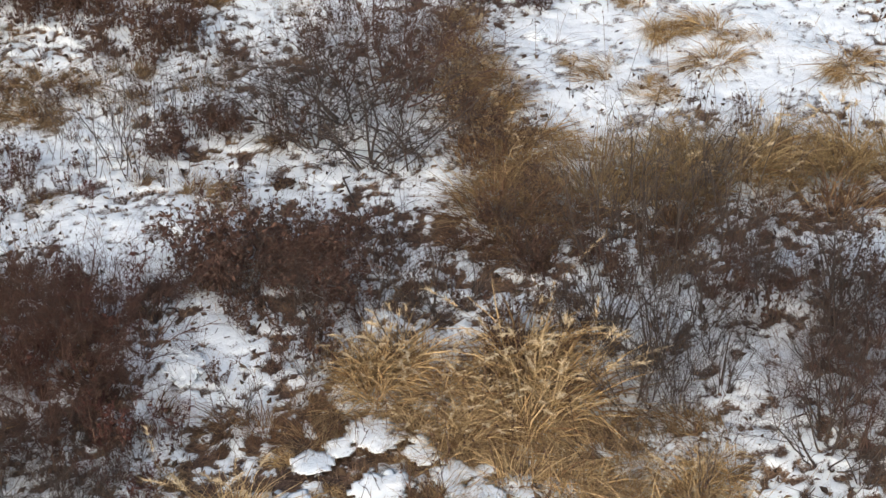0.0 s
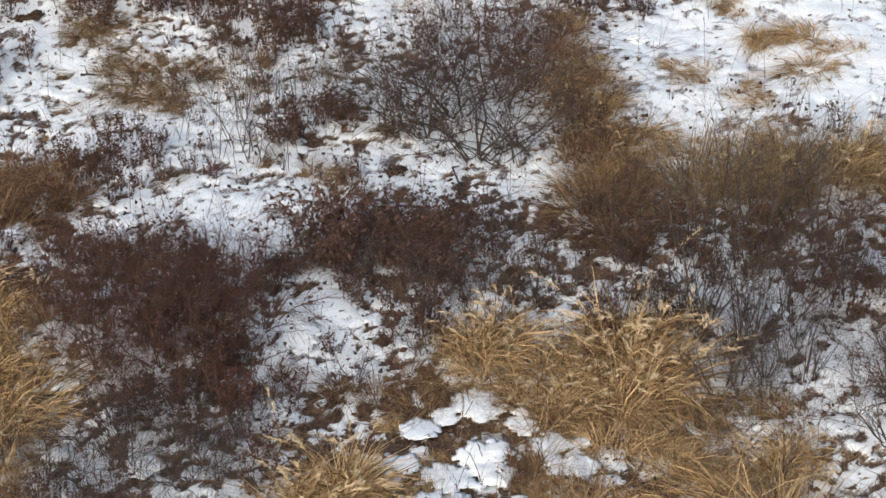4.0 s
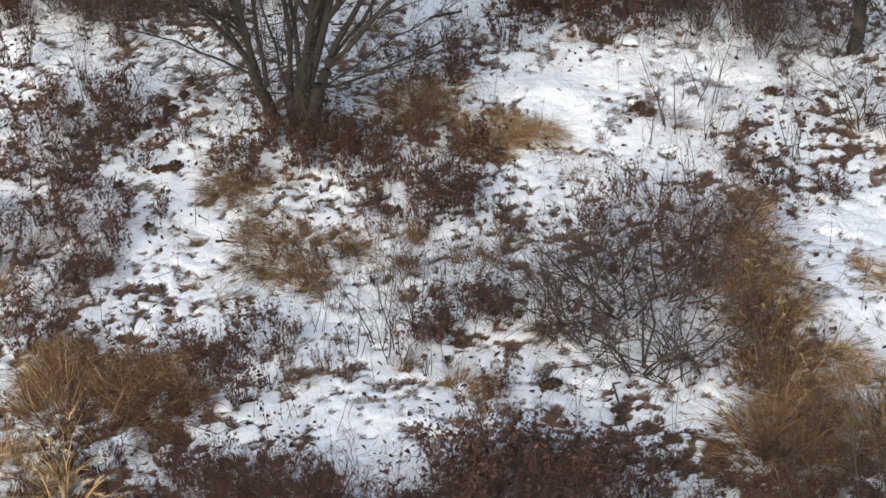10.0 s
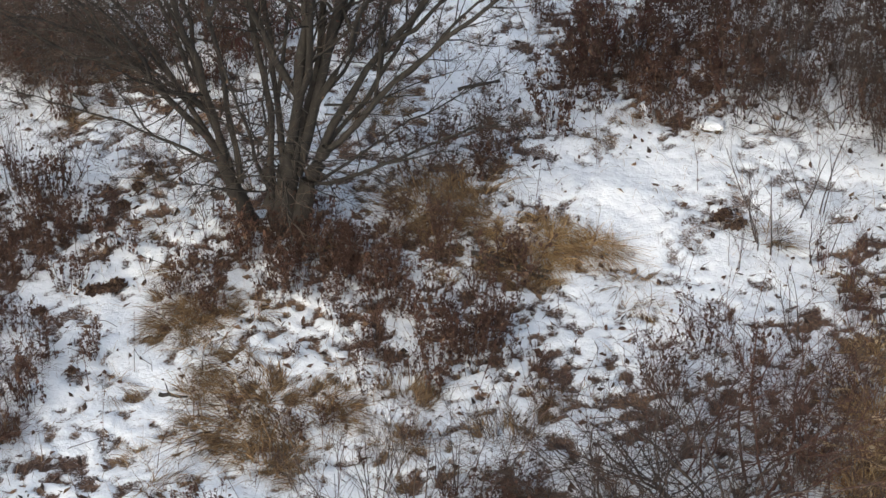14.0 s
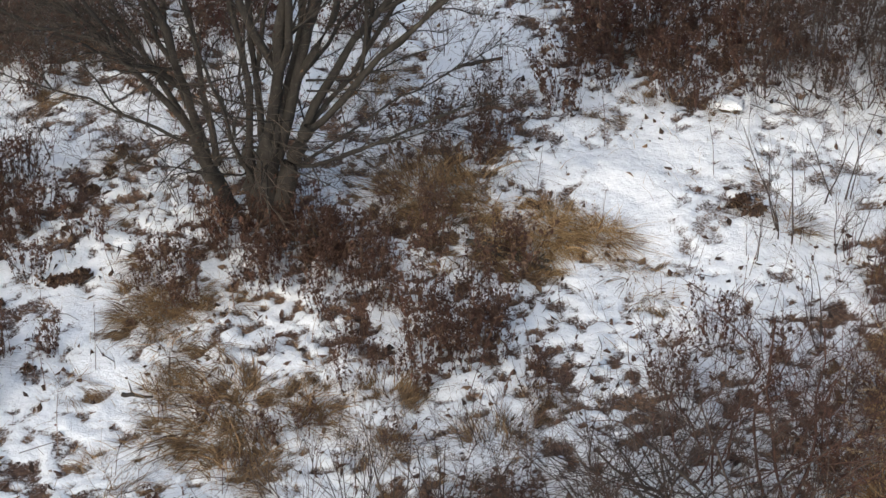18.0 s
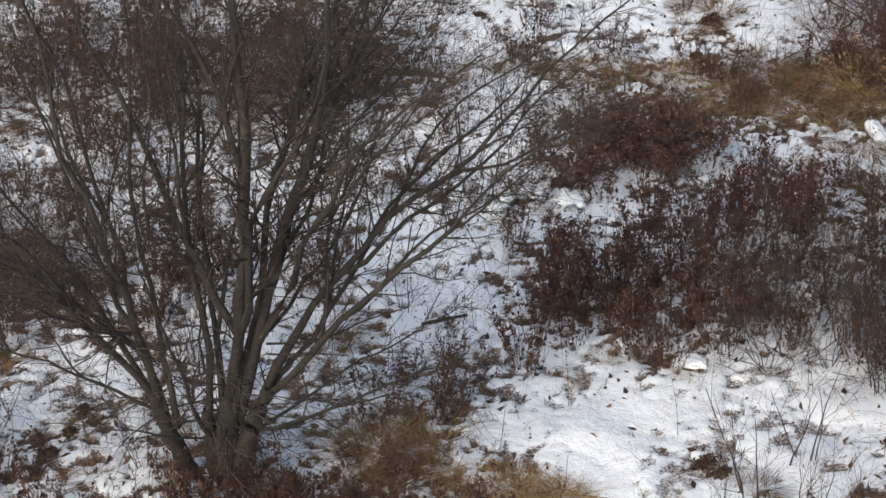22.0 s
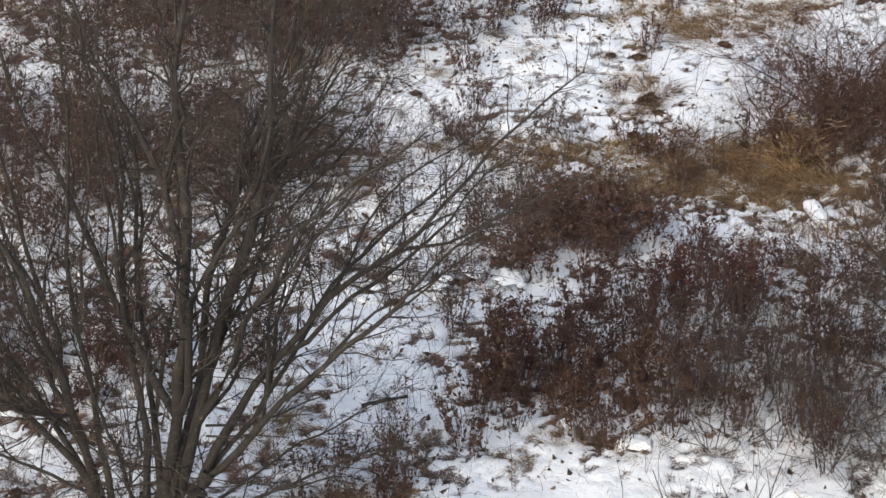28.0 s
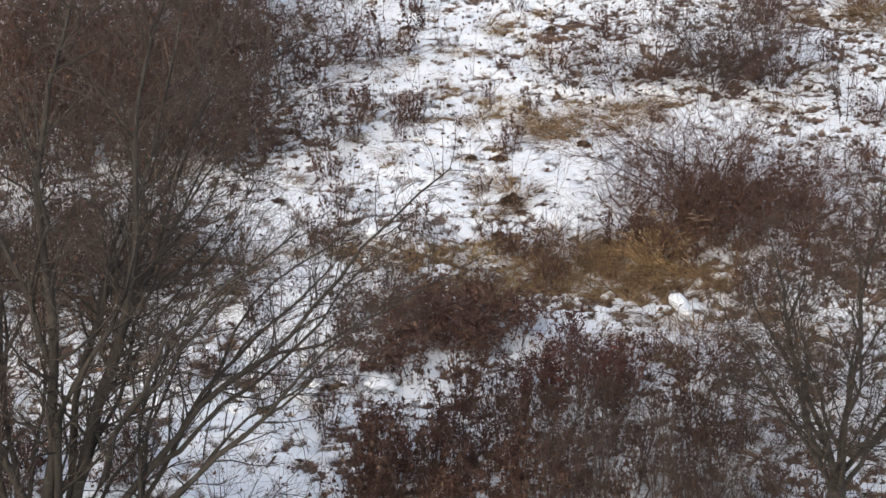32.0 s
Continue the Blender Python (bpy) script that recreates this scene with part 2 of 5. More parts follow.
def ground_material():
    """Old snow with dead leaves and flattened grass in its holes."""
    mat, nodes, links, shader = nodes_of("old_snow_and_litter")
    place = nodes.new("ShaderNodeTexCoord").outputs["Object"]
    deep = nodes.new("ShaderNodeAttribute")
    deep.attribute_name = "snow_depth"
    ragged = math_of(nodes, links, "MULTIPLY", math_of(nodes, links, "SUBTRACT", noise_of(nodes, links, 34.0, 5.0, 0.85, place), 0.5), 1.5)
    edge = math_of(nodes, links, "MULTIPLY", math_of(nodes, links, "ADD", deep.outputs["Fac"], ragged), 5.0)
    lying = nodes.new("ShaderNodeClamp")
    links.new(math_of(nodes, links, "ADD", edge, 0.5), lying.inputs["Value"])
    litter = ramp(nodes, links, noise_of(nodes, links, 19.0, 4.0, 0.8, place), 0.33, 0.68, (0.025, 0.018, 0.016), (0.21, 0.135, 0.095))
    straw = ramp(nodes, links, noise_of(nodes, links, 2.2, 3.0, 0.6, place), 0.48, 0.66, (0.8, 0.78, 0.8), (1.7, 1.6, 1.35))
    litter = mixed(nodes, links, 1.0, litter, straw, "MULTIPLY")
    snow = ramp(nodes, links, noise_of(nodes, links, 3.0, 5.0, 0.7, place), 0.3, 0.7, (0.80, 0.835, 0.865), (0.92, 0.945, 0.965))
    specks = ramp(nodes, links, noise_of(nodes, links, 60.0, 2.0, 0.6, place), 0.28, 0.4, (0.62, 0.58, 0.54), (1, 1, 1))
    snow = mixed(nodes, links, 0.3, snow, specks, "MULTIPLY")
    links.new(mixed(nodes, links, lying.outputs[0], litter, snow), shader.inputs["Base Color"])
    shader.inputs["Roughness"].default_value = 0.85
    shader.inputs["Specular IOR Level"].default_value = 0.2
    bump = nodes.new("ShaderNodeBump")
    bump.inputs["Strength"].default_value, bump.inputs["Distance"].default_value = 0.5, 0.03
    links.new(math_of(nodes, links, "ADD", lying.outputs[0], math_of(nodes, links, "MULTIPLY", noise_of(nodes, links, 11.0, 4.0, 0.7, place), 2.0)), bump.inputs["Height"])
    links.new(bump.outputs["Normal"], shader.inputs["Normal"])
    return mat


def snow_material():
    mat, nodes, links, shader = nodes_of("fresh_snow")
    place = nodes.new("ShaderNodeTexCoord").outputs["Object"]
    grain = noise_of(nodes, links, 9.0, 5.0, 0.7, place)
    links.new(ramp(nodes, links, grain, 0.3, 0.7, (0.79, 0.82, 0.84), (0.92, 0.935, 0.945)), shader.inputs["Base Color"])
    shader.inputs["Roughness"].default_value = 0.8
    bump = nodes.new("ShaderNodeBump")
    bump.inputs["Strength"].default_value, bump.inputs["Distance"].default_value = 0.5, 0.03
    links.new(grain, bump.inputs["Height"])
    links.new(bump.outputs["Normal"], shader.inputs["Normal"])
    return mat


GROUND, SNOW = ground_material(), snow_material()
GOLD = plant_material("golden_dead_grass", (0.26, 0.162, 0.072), (0.66, 0.49, 0.275), (0.15, 0.08, 0.038))
RUST = plant_material("rust_brown_grass", (0.07, 0.037, 0.023), (0.21, 0.122, 0.068), (0.36, 0.25, 0.14))
PLUME = plant_material("pale_grass_plume", (0.52, 0.40, 0.235), (0.82, 0.68, 0.47), (0.36, 0.24, 0.12))
TAN = plant_material("brown_dead_grass", (0.15, 0.095, 0.05), (0.38, 0.27, 0.155), (0.08, 0.05, 0.032))
OLIVE = plant_material("olive_dead_grass", (0.19, 0.13, 0.062), (0.44, 0.325, 0.17), (0.11, 0.07, 0.04))
WEED = plant_material("withered_brown_weed", (0.046, 0.025, 0.020), (0.115, 0.063, 0.048), (0.155, 0.105, 0.075))
REDWEED = plant_material("withered_red_weed", (0.062, 0.024, 0.021), (0.135, 0.056, 0.047), (0.11, 0.06, 0.05))
TWIG = plant_material("grey_brown_twig", (0.040, 0.032, 0.029), (0.11, 0.088, 0.079), (0.16, 0.13, 0.112))
REDTWIG = plant_material("red_brown_twig", (0.060, 0.032, 0.026), (0.150, 0.084, 0.065), (0.125, 0.095, 0.08))
LEAF = plant_material("curled_dead_leaf", (0.035, 0.024, 0.02), (0.11, 0.068, 0.05), (0.17, 0.115, 0.075))
STRAW = plant_material("straw_stubble", (0.14, 0.09, 0.06), (0.38, 0.28, 0.18), (0.07, 0.045, 0.035))
BARK = bark_material("grey_alder_bark", (0.018, 0.015, 0.012), (0.050, 0.043, 0.036), (0.068, 0.061, 0.051))
BRANCHLET = plant_material("alder_branchlet", (0.042, 0.034, 0.029), (0.10, 0.082, 0.07), (0.13, 0.11, 0.095))

# ---------------------------------------------------------------- mesh makers
def mesh_of(name, verts, faces, material, smooth=False):
    me = bpy.data.meshes.new(name)
    me.from_pydata(verts, [], faces)
    me.materials.append(material)
    if smooth:
        me.polygons.foreach_set("use_smooth", [True] * len(me.polygons))
    return me


class Tubes:
    """Collects tapered stems and twigs, each a row of points with radii, and makes one mesh of them."""

    def __init__(self, sides=3):
        self.sides, self.lines = sides, {}

    def add(self, points, radii):
        self.lines.setdefault(len(points), []).append(np.c_[points, radii])

    def mesh(self, name, material, smooth=True):
        verts, faces, start, s = [], [], 0, self.sides
        for k, some in self.lines.items():
            a = np.array(some)
            p, r = a[..., :3], a[..., 3]
            way = np.gradient(p, axis=1)
            way /= np.linalg.norm(way, axis=-1, keepdims=True) + 1e-9
            ref = np.where(np.abs(way[..., 2:]) > 0.9, (1.0, 0, 0), (0, 0, 1.0))
            u = np.cross(way, ref)
            u /= np.linalg.norm(u, axis=-1, keepdims=True) + 1e-9
            w = np.cross(way, u)
            ang = np.arange(s) * 2 * np.pi / s
            ring = p[:, :, None] + r[:, :, None, None] * (np.cos(ang)[:, None] * u[:, :, None] + np.sin(ang)[:, None] * w[:, :, None])
            n = len(a)
            verts.append(ring.reshape(-1, 3))
            i, j, q = np.meshgrid(np.arange(n), np.arange(k - 1), np.arange(s), indexing="ij")
            at = start + (i * k + j) * s
            faces.append(np.stack([at + q, at + (q + 1) % s, at + s + (q + 1) % s, at + s + q], -1).reshape(-1, 4))
            start += n * k * s
        return mesh_of(name, np.concatenate(verts).tolist(), np.concatenate(faces).tolist(), material, smooth)


def blades_mesh(name, base, way, length, width, droop, material, rng, steps=3):
    """Grass blades from arrays: roots, first directions, lengths, widths and how far each bends over."""
    n = len(base)
    flat = way * (1, 1, 0)
    flat /= np.linalg.norm(flat, axis=1, keepdims=True) + 1e-6
    side = np.cross(way, (0, 0, 1.0)) + rng.normal(0, 0.35, (n, 3))
    side /= np.linalg.norm(side, axis=1, keepdims=True) + 1e-6
    curl = rng.normal(0, 0.28, n)
    across = np.stack([-flat[:, 1], flat[:, 0], 0 * curl], 1)
    verts = []
    for j in range(steps + 1):
        f = j / steps
        p = base + way * (length * f)[:, None] + flat * (droop * length * f * f * 0.6)[:, None] + across * (curl * length * f * f)[:, None]
        p[:, 2] -= droop * length * f * f * 0.75
        p[:, 2] = np.maximum(p[:, 2], base[:, 2] + 0.01 * f)
        wide = (width * (1.0 - 0.85 * f))[:, None]
        verts += [p - side * wide / 2, p + side * wide / 2]
    v = np.stack(verts, 1).reshape(-1, 3)
    k = 2 * (steps + 1)
    i, j = np.meshgrid(np.arange(n) * k, np.arange(steps) * 2, indexing="ij")
    at = i + j
    f = np.stack([at, at + 1, at + 3, at + 2], -1).reshape(-1, 4)
    return mesh_of(name, v.tolist(), f.tolist(), material)


def leaves_mesh(name, place, size, material, rng, hang=0.0):
    """Small curled leaves: four-cornered, folded along the midrib, each turned its own way."""
    n = len(place)
    a, b = rng.normal(0, 1, (n, 3)) - (0, 0, hang), rng.normal(0, 1, (n, 3))
    a /= np.linalg.norm(a, axis=1, keepdims=True)
    b -= a * (a * b).sum(1, keepdims=True)
    b /= np.linalg.norm(b, axis=1, keepdims=True)
    c = np.cross(a, b)
    s = size[:, None]
    v = np.stack([place - a * s * 0.6, place + b * s * 0.31 + c * s * 0.16, place + a * s * 0.6, place - b * s * 0.31 + c * s * 0.16], 1)
    i = np.arange(n) * 4
    f = np.concatenate([np.stack([i, i + 1, i + 2], 1), np.stack([i, i + 2, i + 3], 1)])
    return mesh_of(name, v.reshape(-1, 3).tolist(), f.tolist(), material)


def fan(rng, n, radius, lean):
    """Roots in a round tuft and directions that lean outwards."""
    ang, rad = rng.uniform(0, 2 * np.pi, n), radius * np.sqrt(rng.uniform(0, 1, n))
    base = np.stack([rad * np.cos(ang), rad * np.sin(ang), np.full(n, -0.04)], 1)
    out = ang + rng.normal(0, 0.7, n)
    tip = lean * rng.uniform(0.15, 1.0, n)
    way = np.stack([np.sin(tip) * np.cos(out), np.sin(tip) * np.sin(out), np.cos(tip)], 1)
    return base, way


# Each maker gives the parts of one plant, about a metre high: (name, mesh) pairs.
def make_grass(rng, material, n, height, radius, lean, droop, plumes=0, swept=0.0, broad=1.0):
    base, way = fan(rng, n, radius, lean)
    side = rng.uniform(0, 2 * np.pi)
    way += swept * np.array([np.cos(side), np.sin(side), -0.3])
    way /= np.linalg.norm(way, axis=1, keepdims=True)
    length = height * rng.uniform(0.45, 1.15, n)
    wide, bend, k = broad * rng.uniform(0.006, 0.022, n), rng.uniform(0.3, 1.15, n) * droop, n * 3 // 4
    low = way[k:] * (1, 1, 0.35)
    low /= np.linalg.norm(low, axis=1, keepdims=True)
    parts = [("blade_tuft", blades_mesh("blade_tuft", base[:k], way[:k], length[:k], wide[:k], bend[:k], material, rng)),
             ("fallen_thatch", blades_mesh("fallen_thatch", base[k:] * 1.2, low, length[k:], wide[k:], bend[k:], material, rng))]
    if plumes:
        pick = rng.choice(n, plumes, replace=False)
        stalk_base, stalk_way = base[pick] * 0.8, way[pick] * (0.5, 0.5, 1)
        stalk_way /= np.linalg.norm(stalk_way, axis=1, keepdims=True)
        tall = height * rng.uniform(0.95, 1.3, plumes)
        stalks, heads = Tubes(3), ([], [], [])
        for b, w, h in zip(stalk_base, stalk_way, tall):
            bend = np.array([*(rng.normal(0, 1, 2) * 0.32), 0]) * h
            pts = [b + w * h * f + bend * f * f - (0, 0, 0.28 * h * f**3) for f in (0, 0.35, 0.7, 1.0)]
            stalks.add(pts, (0.004, 0.0035, 0.003, 0.002))
            m = 28
            along = rng.uniform(0.84, 1.02, m)
            heads[0].append(b + w * h * along[:, None] + bend * (along**2)[:, None] - np.stack([0 * along, 0 * along, 0.28 * h * along**3], 1))
            hang = rng.normal(0, 0.25, (m, 3)) + bend / (np.linalg.norm(bend) + 1e-6) * 0.5 - (0, 0, 0.25)
            heads[1].append(hang / np.linalg.norm(hang, axis=1, keepdims=True))
            heads[2].append(rng.uniform(0.03, 0.075, m))
        parts.append(("stalkwork", stalks.mesh("stalkwork", material)))
        hb, hw, hl = (np.concatenate(some) for some in heads)
        parts.append(("plume_spray", blades_mesh("plume_spray", hb, hw, hl, np.full(len(hl), 0.013), np.full(len(hl), 1.0), PLUME, rng, 2)))
    return parts


def make_weed(rng, material, stems=20, radius=0.27, height=0.95):
    """Withered meadow weeds: stiff stems with curled leaves and a brown plume on top."""
    tubes, spots, sizes = Tubes(3), [], []
    plume_b, plume_w, plume_l = [], [], []
    base, way = fan(rng, stems, radius, 0.38)
    for b, w in zip(base, way):
        h = height * rng.uniform(0.5, 1.1)
        bend = rng.normal(0, 0.10, 3) * (1, 1, 0) * h
        at = lambda f: b + w * h * f + bend * f * f  # noqa: E731
        tubes.add([at(f) for f in (0, 0.33, 0.66, 1.0)], (0.0055, 0.005, 0.004, 0.0025))
        for f in rng.uniform(0.12, 0.98, rng.integers(6, 12)):
            spots.append(at(f) + rng.normal(0, 0.022, 3))
            sizes.append(rng.uniform(0.03, 0.09))
        if rng.uniform() < 0.75:
            for _ in range(rng.integers(5, 9)):
                f = rng.uniform(0.72, 1.0)
                side = rng.normal(0, 1, 3) * (1, 1, 0.3) + (0, 0, 0.55)
                side /= np.linalg.norm(side)
                n = rng.uniform(0.05, 0.13)
                tubes.add([at(f), at(f) + side * n * 0.6, at(f) + side * n - (0, 0, 0.015)], (0.003, 0.003, 0.0025))
                for g in np.linspace(0.4, 1.05, 3):
                    spots.append(at(f) + side * n * g + rng.normal(0, 0.008, 3))
                    sizes.append(rng.uniform(0.022, 0.05))
    return [("stemwork", tubes.mesh("stemwork", material)),
            ("withered_foliage", leaves_mesh("withered_foliage", np.array(spots), np.array(sizes), material, rng, 1.6))]


def branch_out(tubes, rng, start, way, length, radius, depth, spread=0.75, rise=0.10, kids=5, joints=5, wander=0.13):
    """A branch that wanders and rises a little, with side branches down to the given depth. tubes: one holder for each depth."""
    pts, p, w = [np.array(start)], np.array(start, float), np.array(way, float)
    for _ in range(joints - 1):
        w = w + rng.normal(0, wander, 3) + (0, 0, rise)
        w /= np.linalg.norm(w)
        p = p + w * length / (joints - 1)
        pts.append(p.copy())
    tubes[depth].add(pts, radius * np.linspace(1, 0.35 if depth else 0.5, joints))
    if depth:
        for _ in range(max(1, int(rng.normal(kids, 1)))):
            f = rng.uniform(0.2, 1.0) * (joints - 1)
            j = min(int(f), joints - 2)
            at = pts[j] + (pts[j + 1] - pts[j]) * (f - j)
            along = pts[j + 1] - pts[j]
            along = along / np.linalg.norm(along)
            off = rng.normal(0, 1, 3)
            off -= along * (off @ along)
            off /= np.linalg.norm(off)
            turn = along * 0.8 + off * spread * rng.uniform(0.6, 1.25)
            branch_out(tubes, rng, at, turn / np.linalg.norm(turn), length * rng.uniform(0.38, 0.62), max(radius * (1 - 0.6 * f / (joints - 1)) * 0.6, 0.0022),
                       depth - 1, spread, rise, kids, 4 if depth > 1 else 3, wander)


def make_shrub(rng, material, stems=10, height=1.35, lean=1.1, kids=6, rise=0.0, wander=0.3, thick=0.0095):
    tubes, parts = [Tubes(3), Tubes(3), None], []
    base, way = fan(rng, stems, 0.14, lean)
    for b, w in zip(base, way):
        tubes[2] = Tubes(4)
        if parts:
            parts[-1] = ("stem", parts[-1][1].mesh("stem", material))
        parts.append(("stem", tubes[2]))
        branch_out(tubes, rng, b, w, height * rng.uniform(0.75, 1.1), thick * rng.uniform(0.7, 1.3), 2, 0.8, rise, kids, 6, wander)
    parts[-1] = ("stem", parts[-1][1].mesh("stem", material))
    return parts + [("branchwork", tubes[1].mesh("branchwork", material)), ("twig_spray", tubes[0].mesh("twig_spray", material))]


def make_bramble(rng, material, canes=60, height=0.8):
    """A low dense mound of arching canes with withered leaves in it."""
    tubes, spots = [Tubes(3), Tubes(3)], []
    for _ in range(canes):
        a, r = rng.uniform(0, 2 * np.pi), 0.45 * math.sqrt(rng.uniform())
        out = rng.uniform(0, 2 * np.pi)
        b = np.array([r * math.cos(a), r * math.sin(a), -0.03])
        top, reach = height * rng.uniform(0.5, 1.05), rng.uniform(0.2, 0.7)
        pts = [b + np.array([math.cos(out) * reach * f, math.sin(out) * reach * f, top * 4 * f * (1 - 0.62 * f) / 1.62]) for f in (0, 0.25, 0.5, 0.75, 1.0)]
        tubes[1].add(pts, (0.006, 0.005, 0.0045, 0.004, 0.003))
        for _ in range(9):
            j = rng.integers(1, 5)
            w = rng.normal(0, 1, 3) + (0, 0, 0.3)
            w /= np.linalg.norm(w)
            n = rng.uniform(0.08, 0.25)
            tubes[0].add([pts[j], pts[j] + w * n * 0.5, pts[j] + w * n + (0, 0, -0.02)], (0.0032, 0.0028, 0.002))
            spots += [pts[j] + w * n * f + rng.normal(0, 0.015, 3) for f in rng.uniform(0.2, 1, 2)]
    spots = np.array(spots)
    return [("cane_tangle", tubes[1].mesh("cane_tangle", material)), ("twig_tangle", tubes[0].mesh("twig_tangle", material)),
            ("withered_foliage", leaves_mesh("withered_foliage", spots, rng.uniform(0.03, 0.085, len(spots)), material, rng))]


KINDS = {  # name, label, category, group, made height, how many shapes, maker
    "reed": ("reed_grass_tussock", "tall golden dead reed grass with drooping pale plumes", "grass", 1.0, 4,
             lambda r: make_grass(r, GOLD, 230, 0.95, 0.27, 0.5, 0.95, plumes=9, swept=0.2, broad=1.7)),
    "sedge": ("sedge_tussock", "lodged golden dead grass tussock sunk in snow", "grass", 0.7, 5,
              lambda r: make_grass(r, GOLD, 300, 0.8, 0.36, 0.8, 1.15, swept=0.5, broad=1.25)),
    "tan": ("dead_grass_tuft", "brown tuft of withered grass in thin snow", "grass", 0.6, 5,
            lambda r: make_grass(r, TAN, 260, 0.6, 0.36, 0.8, 1.2, swept=0.5)),
    "olive": ("olive_grass_tuft", "olive-brown tuft of dead grass in snow", "grass", 0.6, 4,
              lambda r: make_grass(r, OLIVE, 260, 0.6, 0.5, 0.8, 1.1, swept=0.4)),
    "rust": ("rust_grass_tuft", "rust-brown tuft of standing dead grass", "grass", 0.7, 5,
             lambda r: make_grass(r, RUST, 260, 0.75, 0.34, 0.55, 0.8, swept=0.25)),
    "straw": ("straw_grass_stand", "tall straw-coloured dead grass stalks standing thickly", "grass", 0.9, 5,
              lambda r: make_grass(r, OLIVE, 240, 1.0, 0.42, 0.42, 0.6, swept=0.15)),
    "coppice": ("upright_bare_shrub", "leafless dark shrub with stiff upright stems in snow", "shrub", 1.2, 5,
                lambda r: make_shrub(r, TWIG, stems=9, height=1.1, lean=0.75, kids=5, rise=0.06, wander=0.14, thick=0.0115)),
    "tangle": ("arching_shrub", "leafless reddish-grey shrub with a tangle of arching branches", "shrub", 1.3, 4,
               lambda r: make_shrub(r, TWIG, stems=9, height=1.5, lean=1.1, kids=5, wander=0.2, thick=0.015)),
    "redcoppice": ("dark_red_thicket_shrub", "dark red-brown leafless shrub with dense stiff stems", "shrub", 1.2, 5,
                   lambda r: make_shrub(r, REDTWIG, stems=12, height=1.1, lean=0.85, kids=6, rise=0.04, wander=0.16, thick=0.010)),
    "weed": ("withered_weed_clump", "dark brown withered weeds with curled leaves in snow", "weeds", 0.95, 7, lambda r: make_weed(r, WEED)),
    "redweed": ("red_weed_clump", "dark red withered weeds standing in snow", "weeds", 0.95, 3, lambda r: make_weed(r, REDWEED)),
    "shrub": ("bare_shrub", "leafless grey-brown shrub with fine arching twigs", "shrub", 1.3, 6, lambda r: make_shrub(r, TWIG)),
    "redshrub": ("red_twig_shrub", "leafless reddish-brown shrub with dense fine twigs", "shrub", 1.3, 6, lambda r: make_shrub(r, REDTWIG, stems=10, kids=6)),
    "bramble": ("bramble_mound", "low dense mound of dark reddish-brown bramble canes", "bramble", 0.8, 4, lambda r: make_bramble(r, REDTWIG)),
    "sapling": ("bare_sapling", "thin leafless sapling with upright twigs in snow", "sapling", 1.2, 6,
                lambda r: make_shrub(r, TWIG, stems=4, height=1.15, lean=0.35, kids=4, rise=0.12, wander=0.1, thick=0.008)),
    "redsapling": ("red_stemmed_sapling", "thin red-stemmed leafless sapling in snow", "sapling", 1.2, 2,
                   lambda r: make_shrub(r, REDWEED, stems=5, height=1.15, lean=0.3, kids=5, rise=0.12, wander=0.1, thick=0.010)),
}
SHAPES, PUT, DRIFTS = {}, random.Random(5), {}


def shapes_of(kind):
    if kind not in SHAPES:
        SHAPES[kind] = [KINDS[kind][5](np.random.default_rng(1000 * sum(map(ord, kind)) + n)) for n in range(KINDS[kind][4])]
    return SHAPES[kind]


def standing(kind, x, y, height, wide):
    size = height / KINDS[kind][3]
    return pose(x, y, surface(x, y) - 0.01, PUT.uniform(-4, 4), PUT.uniform(-4, 4), PUT.uniform(0, 360)) @ Matrix.Diagonal((size * wide, size * wide, size, 1))


def drift(kind, x, y, height, wide=1.0):
    """One of the many far or low plants that are joined into one thing of its kind."""
    DRIFTS.setdefault(kind, []).append((PUT.choice(shapes_of(kind)), standing(kind, x, y, height, wide)))


def join_drifts():
    for kind, some in DRIFTS.items():
        verts, faces, start = [], [], 0
        for parts, m in some:
            for _, mesh in parts:
                v = np.empty(len(mesh.vertices) * 3)
                mesh.vertices.foreach_get("co", v)
                v = np.c_[v.reshape(-1, 3), np.ones(len(v) // 3)] @ np.array(m).T
                corner = np.empty(len(mesh.loops), int)
                mesh.loops.foreach_get("vertex_index", corner)
                per = len(mesh.polygons[0].vertices)
                verts.append(v[:, :3])
                faces += (corner.reshape(-1, per) + start).tolist()
                start += len(v)
        mesh = mesh_of("scattered_" + KINDS[kind][0], np.concatenate(verts).tolist(), faces, some[0][0][0][1].materials[0])
        tagged(new("scattered_" + KINDS[kind][0], mesh), KINDS[kind][1], KINDS[kind][2], kind="stuff")


CLEAR = ((2.17, 35.28, 0.37, 0.54), (4.53, 37.40, 0.28, 0.71), (0.45, 37.62, 0.52, 1.99), (0.25, 33.05, 0.52, 1.51), (2.35, 29.88, 0.86, 1.61), (-0.11, 33.56, 0.40, 1.48),
         (4.48, 30.40, 0.73, 0.89), (-0.16, 17.94, 0.30, 1.54), (-0.52, 21.40, 0.72, 1.30), (5.50, 24.02, 0.66, 1.14), (8.20, 24.11, 1.11, 0.74), (9.93, 25.69, 0.96, 0.89))  # trodden paths and open snow: x, y, half width, half depth
GROWS_ON = {"plume_spray": ("stalkwork",), "withered_foliage": ("twig_tangle",), "twig_spray": ("branchwork",)}


def open_snow(x, y):
    return any(math.hypot((x - u) / rx, (y - v) / ry) < 1 for u, v, rx, ry in CLEAR)


FAR = {}


